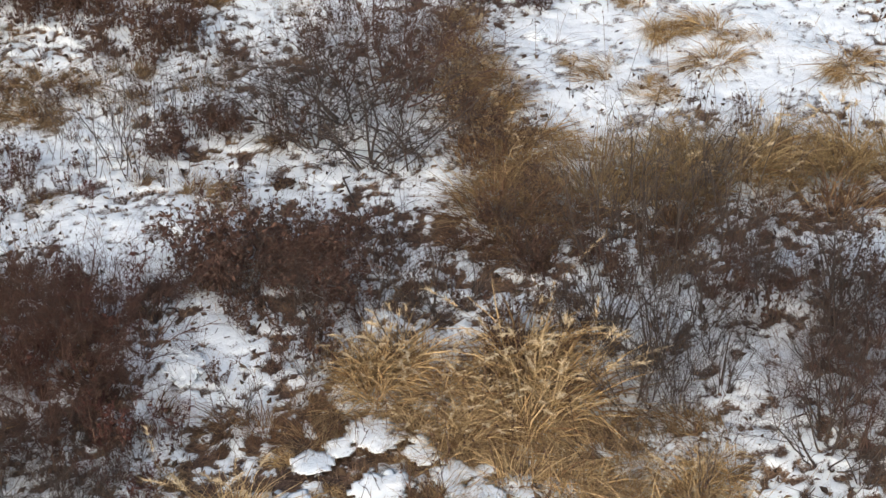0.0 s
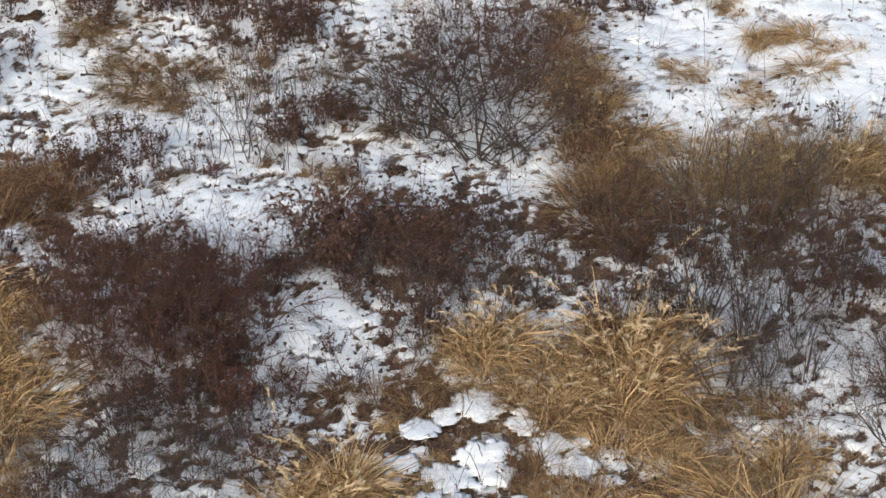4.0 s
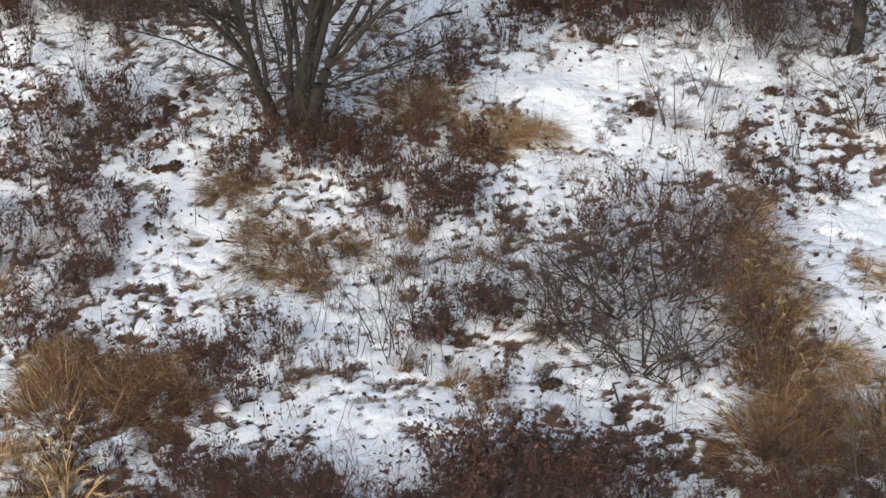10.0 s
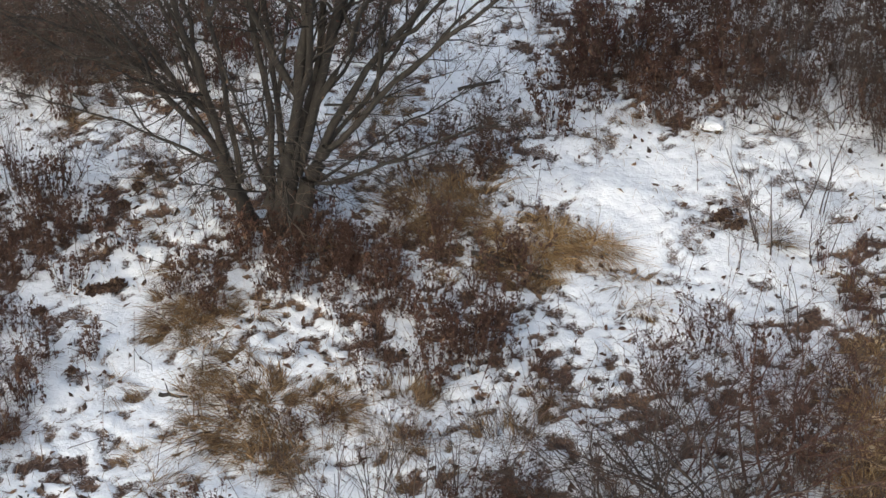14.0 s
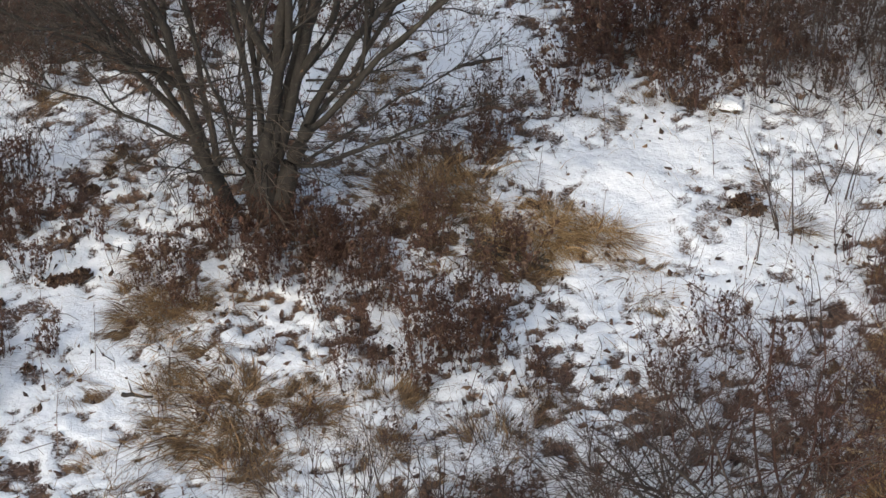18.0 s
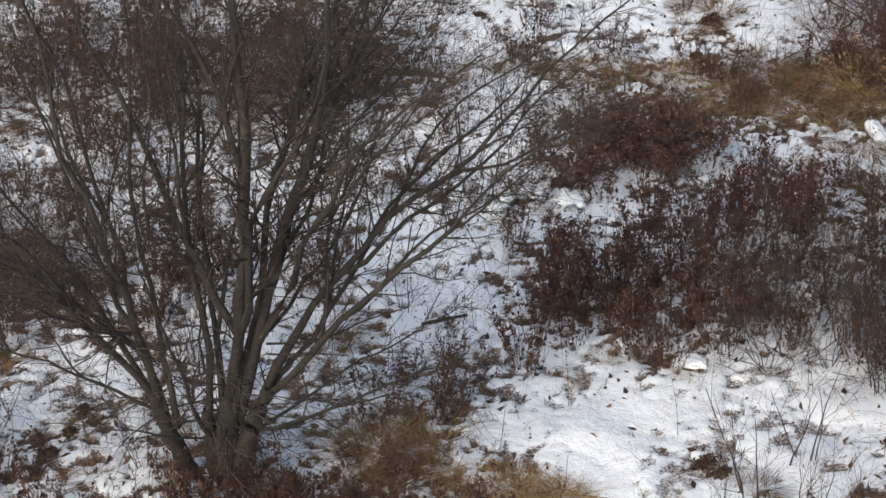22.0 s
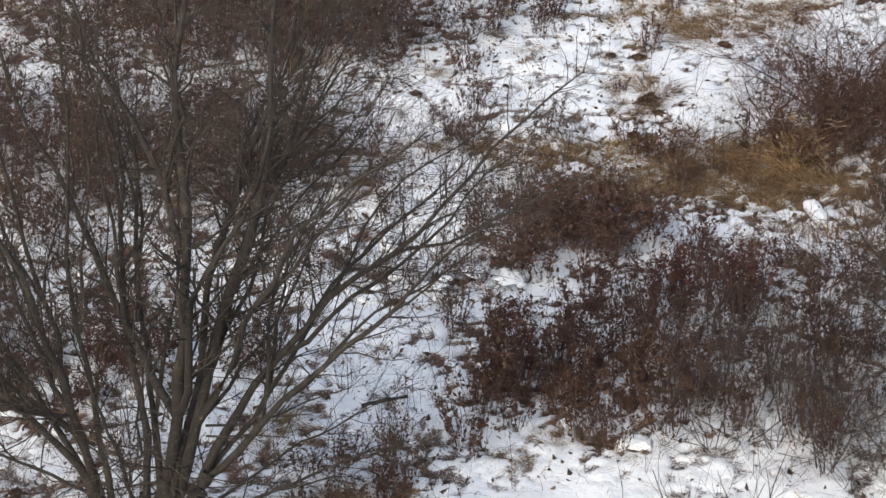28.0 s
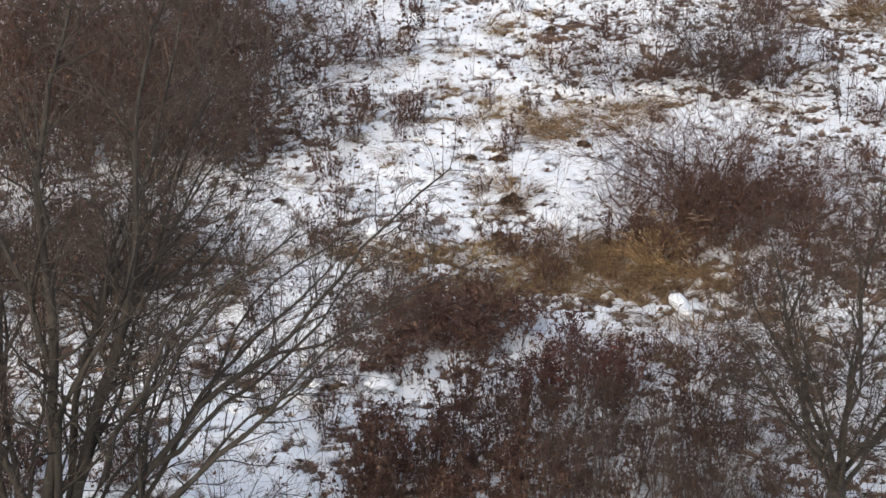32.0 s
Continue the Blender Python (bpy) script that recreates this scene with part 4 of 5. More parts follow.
patch("weed", -5.53, 37.37, 1.22, 0.90, 5, 0.60)
patch("reed", 0.06, 15.11, 0.52, 0.41, 3, 0.80)
patch("reed", 2.47, 16.64, 0.39, 0.45, 3, 0.75)
patch("reed", -3.95, 16.93, 0.49, 0.67, 4, 0.70)
patch("rust", 2.90, 17.72, 0.41, 0.30, 3, 0.50)
patch("rust", 1.85, 15.89, 0.89, 1.12, 8, 0.22)
patch("sedge", 1.83, 15.69, 1.13, 1.21, 8, 0.22)
patch("weed", 0.69, 17.38, 0.53, 0.82, 3, 0.40)
patch("coppice", 0.82, 17.83, 0.71, 0.61, 3, 0.60)
patch("tan", 4.92, 16.50, 0.87, 1.34, 3, 0.40)
patch("tan", -0.30, 16.19, 0.38, 0.43, 3, 0.40)
patch("weed", 2.87, 33.41, 2.80, 1.35, 7, 0.50)
patch("weed", 4.66, 34.84, 1.10, 1.19, 5, 0.60)
patch("redweed", 4.05, 35.35, 0.67, 1.16, 4, 0.70)
patch("shrub", -6.77, 33.54, 1.48, 1.08, 4, 1.20)
patch("weed", -6.75, 33.45, 1.47, 0.99, 5, 0.70)
patch("weed", -6.17, 27.36, 0.68, 2.09, 7, 0.60)
patch("redshrub", -6.17, 27.01, 0.59, 1.74, 2, 0.90)
patch("weed", 1.74, 32.99, 0.55, 1.31, 8, 0.65)
patch("weed", 1.39, 32.69, 0.48, 0.89, 4, 0.45)
patch("sapling", 2.50, 32.99, 1.38, 1.18, 4, 1.00)
patch("coppice", 1.81, 19.66, 1.68, 0.86, 6, 0.75)
patch("weed", 1.81, 19.71, 1.68, 0.81, 7, 0.50)
patch("redshrub", 2.09, 19.79, 1.43, 0.70, 2, 0.80)
patch("straw", 6.82, 21.77, 1.62, 0.55, 8, 0.90)
patch("reed", 6.86, 21.90, 1.63, 0.56, 5, 0.90)
# weeds behind the alder and brush beside the smaller one
patch("weed", -3.28, 33.25, 1.33, 0.97, 9, 0.65)
patch("weed", -1.71, 33.66, 0.44, 0.71, 4, 0.60)
patch("redweed", -2.76, 33.37, 0.79, 0.70, 3, 0.60)
patch("tan", -1.23, 32.32, 0.48, 0.64, 3, 0.35)
patch("shrub", 4.35, 32.26, 1.18, 0.76, 3, 1.00)
patch("weed", 4.35, 32.26, 1.18, 0.76, 5, 0.55)
patch("sapling", 4.20, 32.39, 1.36, 0.90, 4, 1.00)
patch("weed", 2.35, 32.36, 0.89, 0.64, 4, 0.50)
patch("sedge", 4.27, 23.22, 0.35, 1.91, 11, 0.45)
patch("sedge", 6.94, 27.53, 0.40, 0.67, 4, 0.50)
patch("sedge", 8.84, 28.47, 0.34, 0.27, 1, 0.50)
patch("bramble", 1.42, 20.39, 1.13, 0.61, 5, 0.75)
single("shrub", 2.38, 22.86, 1.70, 1.30)
single("shrub", 2.81, 22.72, 1.60, 1.10)
single("shrub", 1.83, 23.41, 1.50, 1.20)
single("redshrub", 2.99, 24.61, 1.60, 1.30)
single("redshrub", 2.30, 24.77, 1.50, 1.20)
single("redshrub", 3.39, 24.74, 1.30, 1.10)
single("shrub", 1.42, 24.23, 1.20, 1.10)
single("redshrub", 1.87, 25.35, 1.10, 1.00)
patch("weed", 3.08, 26.03, 1.44, 0.70, 5, 0.60)
patch("bramble", 0.33, 23.92, 0.45, 0.41, 2, 0.45)
patch("tan", -0.62, 22.88, 0.24, 0.29, 2, 0.40)
patch("sapling", -0.71, 23.84, 0.46, 1.19, 5, 1.30)
patch("sapling", 0.81, 24.12, 0.63, 0.69, 2, 0.90)
patch("tan", 0.33, 22.38, 0.62, 0.78, 3, 0.30)
patch("weed", -2.35, 27.95, 0.94, 0.68, 3, 0.60)
patch("weed", -0.23, 28.33, 0.75, 1.88, 5, 0.70)
patch("weed", -0.06, 27.00, 0.33, 0.55, 1, 0.80)
patch("tan", -3.01, 27.45, 0.63, 0.35, 6, 0.30)
patch("sedge", 0.89, 28.97, 0.61, 0.50, 7, 0.30)
patch("tan", -0.18, 29.30, 0.59, 0.61, 2, 0.50)
patch("weed", -5.44, 25.73, 1.22, 1.38, 8, 0.70)
patch("redshrub", -5.53, 25.79, 0.98, 1.44, 3, 0.90)
patch("weed", -5.47, 29.32, 0.93, 1.03, 6, 0.70)
patch("sapling", -5.31, 29.48, 0.84, 1.02, 3, 0.90)
patch("weed", -6.57, 28.85, 0.54, 0.36, 2, 0.80)
patch("tan", -2.05, 25.27, 0.27, 0.71, 2, 0.60)
patch("weed", -2.76, 22.80, 0.65, 1.01, 6, 0.70)
patch("tan", -1.05, 25.49, 0.99, 0.94, 6, 0.35)
patch("weed", -0.82, 25.60, 0.76, 0.78, 2, 0.40)
patch("shrub", 6.81, 29.02, 0.83, 0.55, 3, 1.20)
patch("redsapling", 4.31, 28.03, 0.23, 0.73, 3, 1.00)
patch("sapling", 3.97, 28.66, 0.72, 0.87, 3, 1.10)
patch("sapling", 5.26, 27.13, 0.51, 0.48, 2, 0.80)
patch("sapling", 3.20, 27.28, 1.51, 0.12, 1, 0.90)
patch("tan", 3.04, 29.42, 0.21, 0.20, 2, 0.20)
patch("tan", 2.10, 28.15, 0.27, 0.33, 2, 0.25)
patch("tan", -3.09, 27.45, 0.51, 0.38, 5, 0.30)
patch("weed", -2.00, 28.33, 1.16, 0.49, 5, 0.65)
patch("sapling", -0.93, 27.93, 0.51, 0.44, 1, 0.80)
patch("weed", -0.07, 26.73, 0.41, 0.43, 2, 0.80)
patch("weed", -0.29, 30.52, 0.60, 0.29, 2, 0.70)
patch("tan", -0.29, 29.31, 0.50, 0.56, 2, 0.50)
patch("sedge", 0.98, 28.87, 0.48, 0.49, 5, 0.35)
patch("tan", -3.06, 24.80, 0.23, 0.33, 3, 0.30)
patch("tan", -2.04, 25.55, 0.55, 0.63, 4, 0.50)
patch("weed", -1.93, 25.25, 0.48, 0.51, 2, 0.40)
patch("tan", -3.63, 26.02, 0.14, 0.13, 1, 0.30)
patch("tan", 0.88, 25.96, 0.20, 0.23, 2, 0.30)
patch("weed", -1.06, 25.93, 0.27, 0.27, 1, 0.40)
patch("weed", -4.71, 25.66, 0.52, 0.45, 2, 0.50)
patch("weed", -4.90, 28.51, 0.99, 0.91, 5, 0.70)
patch("sapling", -4.87, 29.23, 0.89, 0.97, 3, 1.10)
patch("sapling", -0.70, 24.78, 0.92, 0.54, 2, 0.90)
patch("tan", 0.57, 24.37, 0.49, 0.10, 1, 0.40)
patch("tan", -0.35, 24.74, 0.61, 0.48, 2, 0.30)
patch("shrub", 2.06, 25.13, 0.70, 0.79, 1, 1.00)
patch("sapling", 3.57, 28.66, 1.20, 1.04, 4, 1.20)
patch("weed", 1.74, 32.43, 1.26, 1.23, 6, 0.90)
patch("tan", 2.30, 31.28, 0.21, 0.40, 2, 0.50)
patch("tan", 2.91, 30.02, 0.47, 0.58, 2, 0.25)
patch("weed", -1.65, 26.92, 0.85, 0.51, 1, 0.30)
patch("bramble", 2.21, 36.76, 1.10, 0.70, 3, 0.75)
patch("weed", 2.43, 33.69, 1.67, 1.82, 11, 0.80)
patch("redweed", 3.95, 35.52, 0.59, 0.90, 7, 0.90)
patch("weed", 0.21, 35.33, 1.03, 0.63, 8, 0.40)
patch("tan", 2.33, 31.40, 0.22, 0.24, 1, 0.50)
patch("weed", 0.11, 36.85, 0.17, 0.41, 2, 0.60)
patch("weed", -0.30, 30.95, 0.62, 0.25, 2, 0.60)
patch("olive", 3.41, 39.04, 1.78, 1.05, 12, 0.60)
patch("tan", 3.41, 39.01, 1.93, 1.30, 13, 0.45)
patch("weed", 3.41, 38.99, 1.93, 1.10, 2, 0.60)
patch("sapling", 3.64, 38.76, 2.00, 1.04, 4, 0.80)
patch("reed", 6.02, 39.23, 0.37, 0.62, 2, 0.75)
patch("tan", 6.05, 38.99, 0.53, 0.47, 3, 0.50)
patch("redshrub", 3.46, 38.55, 1.83, 0.84, 2, 0.80)
patch("tan", 5.53, 37.14, 1.66, 0.77, 12, 0.60)
patch("weed", 5.71, 35.01, 1.21, 1.07, 4, 0.80)
patch("redshrub", 6.75, 40.74, 1.27, 1.41, 9, 1.60)
patch("weed", 6.68, 40.32, 1.30, 1.00, 10, 0.90)
patch("tan", 3.53, 41.98, 0.48, 0.66, 5, 0.40)
patch("tan", 5.35, 45.54, 1.70, 0.66, 11, 0.50)
patch("weed", 2.24, 45.39, 0.40, 0.57, 3, 0.60)
patch("weed", 0.73, 40.80, 0.39, 0.65, 4, 0.50)
patch("weed", 1.10, 43.08, 0.15, 0.38, 1, 0.50)
patch("shrub", -3.17, 39.53, 1.64, 1.38, 6, 1.30)
patch("weed", -3.17, 39.84, 1.70, 1.69, 11, 0.90)
patch("weed", -5.31, 39.30, 1.32, 2.62, 14, 0.90)
patch("redshrub", -5.49, 39.32, 1.33, 2.13, 4, 1.20)
patch("weed", -3.82, 35.25, 1.67, 0.77, 3, 0.70)
patch("weed", -1.40, 33.73, 0.50, 0.33, 1, 0.70)
patch("weed", -2.00, 37.47, 0.60, 1.24, 3, 0.60)
patch("shrub", 0.85, 37.38, 1.31, 1.09, 2, 1.10)
patch("shrub", -3.59, 44.14, 4.33, 0.91, 9, 1.90)
patch("weed", -3.73, 44.48, 4.24, 1.50, 27, 1.00)
patch("sapling", -3.11, 32.51, 2.16, 1.03, 2, 1.00)
patch("sapling", 3.84, 33.27, 0.56, 1.43, 3, 1.10)
patch("shrub", 5.37, 31.57, 0.86, 1.10, 3, 1.20)
patch("weed", 5.24, 33.06, 1.30, 0.96, 6, 0.70)
patch("shrub", 7.31, 47.59, 1.78, 0.52, 5, 1.90)
patch("redshrub", 7.31, 47.60, 1.79, 0.54, 5, 1.70)
patch("olive", 5.39, 46.21, 1.53, 0.55, 6, 0.50)
patch("weed", 2.29, 45.78, 0.50, 0.81, 4, 0.60)
patch("olive", 4.69, 51.05, 0.61, 0.32, 2, 0.50)
patch("shrub", -2.67, 48.62, 3.47, 3.81, 17, 2.60)
patch("redshrub", -2.69, 48.91, 3.49, 4.09, 20, 2.00)
patch("weed", -2.50, 47.71, 3.40, 3.18, 41, 1.20)
patch("sapling", 10.40, 46.13, 1.39, 2.03, 8, 1.50)
patch("redshrub", 7.86, 40.42, 2.20, 2.44, 12, 1.20)
patch("weed", 7.94, 39.77, 2.00, 1.99, 20, 0.80)
patch("tan", 12.24, 51.37, 1.15, 0.97, 11, 0.60)
patch("weed", 1.17, 46.61, 0.39, 0.57, 3, 0.40)
patch("tan", 0.45, 39.74, 0.92, 0.36, 4, 0.40)
patch("weed", 9.78, 50.63, 3.40, 0.11, 1, 0.80)
patch("weed", 4.39, 33.09, 1.46, 1.52, 8, 0.80)
patch("sapling", 4.57, 32.53, 1.20, 0.95, 4, 1.20)
patch("weed", -4.96, 39.27, 2.51, 2.05, 10, 0.90)
patch("shrub", -4.31, 38.97, 3.06, 1.74, 12, 1.30)
patch("weed", -4.69, 34.70, 1.69, 1.80, 9, 0.70)
patch("shrub", 0.56, 38.40, 1.70, 1.45, 4, 1.00)
patch("weed", 5.18, 32.70, 1.27, 1.32, 5, 0.70)
patch("shrub", 5.08, 32.03, 1.24, 1.01, 2, 1.10)
patch("weed", -4.99, 32.81, 1.46, 0.41, 3, 0.80)
patch("tan", 2.64, 47.09, 1.47, 4.65, 39, 0.30)
patch("weed", 3.21, 46.25, 1.84, 3.85, 11, 0.35)
patch("reed", 4.29, 24.40, 0.36, 2.05, 12, 0.65)
patch("sedge", 4.19, 23.76, 0.27, 1.41, 2, 0.40)
patch("shrub", -5.83, 33.01, 1.23, 1.19, 1, 1.40)
patch("weed", -5.69, 32.67, 1.31, 1.13, 3, 0.90)
patch("redshrub", 3.26, 26.30, 1.20, 0.74, 1, 1.20)
patch("shrub", 4.48, 33.08, 1.44, 1.27, 2, 1.20)
patch("weed", 4.58, 33.32, 1.41, 0.97, 3, 0.70)
patch("weed", -1.89, 28.73, 0.83, 0.38, 3, 0.60)
patch("bramble", -1.86, 28.82, 0.55, 0.35, 1, 0.40)
patch("sapling", 3.10, 32.89, 2.21, 1.17, 4, 1.10)
patch("shrub", 6.82, 33.91, 1.47, 1.61, 5, 1.20)
patch("redshrub", 6.87, 34.46, 1.58, 1.65, 2, 1.00)
patch("sapling", 3.53, 28.56, 1.19, 0.72, 2, 1.10)
patch("redshrub", -6.04, 33.30, 1.43, 1.00, 6, 1.00)
patch("weed", -5.94, 32.82, 1.44, 0.65, 5, 0.60)
patch("redshrub", -7.64, 36.14, 0.89, 0.66, 3, 0.90)
patch("weed", 1.57, 31.68, 0.99, 0.49, 2, 0.70)
patch("redshrub", 3.34, 26.36, 1.52, 0.39, 1, 1.30)
patch("tan", -2.82, 27.05, 0.73, 0.70, 2, 0.40)
patch("shrub", 5.15, 31.38, 1.05, 0.92, 2, 1.20)
patch("weed", -2.72, 21.59, 1.04, 1.39, 3, 0.60)
patch("redweed", 2.43, 33.66, 1.43, 1.36, 6, 0.75)
patch("redshrub", -5.84, 25.60, 0.97, 1.42, 3, 0.80)
patch("weed", -5.83, 25.56, 0.98, 1.38, 4, 0.60)
patch("redshrub", -6.58, 33.27, 1.89, 1.12, 3, 0.90)
patch("weed", -6.61, 33.42, 1.90, 1.28, 4, 0.60)


def meadow(kind, tries, low, high, power, seed):
    """Plants spread thinly over all the meadow, in drifts, and thicker where there is little snow."""
    r = random.Random(seed)
    for _ in range(tries):
        x, y = r.uniform(-9.5, 13), 14 + 43 * r.random() ** 1.1
        if abs(x - 1.0) > 5.5 + (y - 14) * 0.16:
            continue
        if -0.2 < x < 4.4 and y < 17.4 or x < -2.6 and y < 18.5:
            continue  # the reed beds
        if open_snow(x, y):
            continue
        bare = 1 - float(snow_share(x, y))
        thick = noise.noise(Vector((x * 0.45, y * 0.45, seed))) + 0.5 * noise.noise(Vector((x * 1.6, y * 1.6, seed)))
        if r.random() < bare**power * (0.55 + 1.1 * thick):
            (plant if kind == "sapling" else drift)(kind, x, y, r.uniform(low, high), r.uniform(0.8, 1.2))


meadow("weed", 1150, 0.35, 0.8, 1.2, 3)
meadow("tan", 900, 0.18, 0.4, 1.0, 4)
meadow("sapling", 500, 0.5, 1.1, 1.0, 6)
join_drifts()

# ---------------------------------------------------------------- snow lying on grass and weeds
def snow_cap(x, y, rx, ry, height, lift=0.0, name="snow_patch", label="lump of fresh white snow lying on flattened grass"):
    """A thick uneven cushion of snow with a ragged rim."""
    bm = bmesh.new()
    bmesh.ops.create_icosphere(bm, subdivisions=4, radius=1.0)
    turn, ragged = Vector((x * 3.1, y * 1.7, 0.3)), min(1.0, max(0.35, (rx - 0.05) / 0.3))
    for v in bm.verts:
        d = v.co.copy()
        flat = Vector((d.x, d.y, 0))
        rim = 1.05 + ragged * (0.7 * noise.noise(flat * 1.5 + turn) + 0.5 * noise.noise(flat * 3.6 + turn) + 0.3 * noise.noise(flat * 9 + turn))
        top = d.z * height * (0.75 + 0.6 * ragged * noise.noise(flat * 3 + turn)) + 0.03 * ragged * noise.noise(flat * 8 + turn)
        if d.z < -0.05:
            top = -0.3 * height - (lift if d.z < -0.5 else 0.0)
            rim *= 0.9 if d.z > -0.5 else 0.5
        v.co = Vector((d.x * rx * rim, d.y * ry * rim, top))
    me = bpy.data.meshes.new(name)
    bm.to_mesh(me)
    bm.free()
    me.materials.append(SNOW)
    me.polygons.foreach_set("use_smooth", [True] * len(me.polygons))
    ob = tagged(new(name, me), label, "snow", group="snow lumps on the plants")
    ob.location = (x, y, surface(x, y) + height * 0.2 + lift)
    return ob


def snow_sheet(lobes, lift, height, label):
    """Snow that lies in ragged sheets on flattened grass, made from overlapping lobes (x, y, half width, half depth)."""
    step = 0.028
    x0, x1 = min(l[0] - l[2] * 1.6 for l in lobes), max(l[0] + l[2] * 1.6 for l in lobes)
    y0, y1 = min(l[1] - l[3] * 1.6 for l in lobes), max(l[1] + l[3] * 1.6 for l in lobes)
    xs, ys = np.arange(x0, x1, step), np.arange(y0, y1, step)
    deep = np.zeros((len(ys), len(xs)))
    for j, y in enumerate(ys):
        for i, x in enumerate(xs):
            v = Vector((x, y, 1.5))
            best = max(1 - math.hypot((x - l[0]) / l[2], (y - l[1]) / l[3]) for l in lobes)
            deep[j, i] = best + 0.40 * noise.noise(v * 2.6) + 0.50 * noise.noise(v * 6.0) + 0.30 * noise.noise(v * 14)
    deep = np.clip(deep - 0.07, 0, None)
    lumps = np.array([[noise.noise(Vector((x, y, 4.0)) * 6) + 0.7 * noise.noise(Vector((x, y, 2.0)) * 14) for x in xs] for y in ys])
    rise = height * (1 - np.exp(-3.2 * deep)) * (1 + 0.45 * lumps)
    rows, cols = np.nonzero(np.maximum.reduce([deep[:-1, :-1], deep[1:, :-1], deep[:-1, 1:], deep[1:, 1:]]) > 0)
    cells, clumps = set(zip(rows.tolist(), cols.tolist())), []
    while cells:  # cells that touch make one clump
        todo, clump = [cells.pop()], []
        while todo:
            j, i = todo.pop()
            clump.append((j, i))
            for k in ((j + 1, i), (j - 1, i), (j, i + 1), (j, i - 1)):
                if k in cells:
                    cells.remove(k)
                    todo.append(k)
        clumps.append(clump)
    sheet = tagged(new("snow_patch"), label, "snow", group="snow lumps on the plants")
    for clump in clumps:
        if len(clump) < 10:
            continue
        verts, faces, seen = [], [], {}
        for j, i in sorted(clump):
            sides = ([], [])
            for a, b in ((j, i), (j, i + 1), (j + 1, i + 1), (j + 1, i)):
                for under in (0, 1):
                    key = (a, b, under and deep[a, b] > 0)
                    if key not in seen:
                        seen[key] = len(verts)
                        base = surface(xs[b], ys[a]) + lift
                        verts.append((xs[b], ys[a], base - 0.5 * rise[a, b] if key[2] else base + rise[a, b]))
                    sides[under].append(seen[key])
            faces += [sides[0], sides[1][::-1]]
        new("snow_clump", mesh_of("snow_clump", verts, faces, SNOW, True)).parent = sheet
    return sheet


snow_cap(-0.04, 21.42, 0.24, 0.13, 0.06, 0.00)
snow_cap(5.94, 37.55, 0.12, 0.21, 0.10, 0.00)
snow_cap(5.86, 37.91, 0.09, 0.15, 0.12, 0.00)
snow_cap(5.90, 37.76, 0.11, 0.24, 0.16, 0.00)
snow_cap(-0.11, 36.73, 0.16, 0.30, 0.14, 0.00)
snow_cap(0.73, 35.20, 0.10, 0.11, 0.08, 0.00)
snow_cap(0.57, 35.29, 0.08, 0.09, 0.08, 0.00)
snow_cap(0.25, 35.70, 0.11, 0.11, 0.08, 0.00)
snow_cap(-0.01, 35.81, 0.13, 0.12, 0.08, 0.00)
snow_cap(-0.27, 35.46, 0.11, 0.10, 0.07, 0.00)
snow_cap(-0.32, 35.07, 0.15, 0.11, 0.07, 0.00)
snow_cap(0.52, 36.53, 0.06, 0.09, 0.08, 0.00)
snow_cap(1.19, 36.13, 0.07, 0.08, 0.06, 0.00)
snow_cap(1.55, 36.26, 0.06, 0.09, 0.06, 0.00)
snow_cap(0.50, 36.95, 0.06, 0.09, 0.06, 0.00)
snow_cap(3.55, 37.09, 0.24, 0.30, 0.06, 0.00)
snow_cap(0.56, 35.14, 0.07, 0.08, 0.06, 0.00)
snow_cap(0.76, 47.43, 0.19, 0.42, 0.12, 0.00)
snow_cap(0.60, 47.13, 0.10, 0.19, 0.10, 0.00)
snow_cap(1.50, 40.72, 0.40, 0.21, 0.06, 0.00)
snow_cap(5.36, 26.18, 0.16, 0.15, 0.10, 0.00)
snow_cap(8.55, 28.05, 0.22, 0.45, 0.10, 0.00)
snow_cap(-0.22, 18.28, 0.24, 0.28, 0.03, 0.00)
snow_cap(-0.18, 17.54, 0.20, 0.31, 0.03, 0.00)
snow_sheet([(1.77, 16.72, 0.31, 0.31), (1.38, 16.56, 0.16, 0.18), (1.08, 16.30, 0.21, 0.27), (0.87, 15.69, 0.11, 0.16), (2.23, 16.30, 0.20, 0.26), (2.51, 15.88, 0.21, 0.30), (2.61, 15.52, 0.30, 0.32), (2.87, 15.92, 0.11, 0.12), (1.71, 15.68, 0.35, 0.29), (1.29, 15.39, 0.37, 0.26), (1.75, 15.46, 0.26, 0.26), (0.92, 14.88, 0.32, 0.26), (1.36, 14.85, 0.24, 0.17), (2.02, 14.85, 0.09, 0.12), (0.57, 14.68, 0.26, 0.16), (0.04, 14.75, 0.09, 0.10)],
           0.05, 0.034, "ragged sheet of white snow lying on flattened golden grass")
snow_sheet([(-2.82, 15.39, 0.12, 0.36), (-3.02, 15.07, 0.12, 0.18), (-2.04, 15.98, 0.22, 0.29), (-3.03, 16.30, 0.13, 0.16), (-3.78, 15.16, 0.09, 0.20)],
           0.05, 0.06, "small clumps of white snow caught in dark twigs")
snow_sheet([(-4.05, 21.10, 0.11, 0.24), (-3.81, 21.28, 0.15, 0.28), (-3.56, 22.04, 0.12, 0.25), (-2.44, 21.40, 0.17, 0.20), (-2.75, 22.05, 0.12, 0.17), (-2.56, 21.09, 0.11, 0.12)],
           0.05, 0.035, "small clumps of white snow caught in dark red weeds")
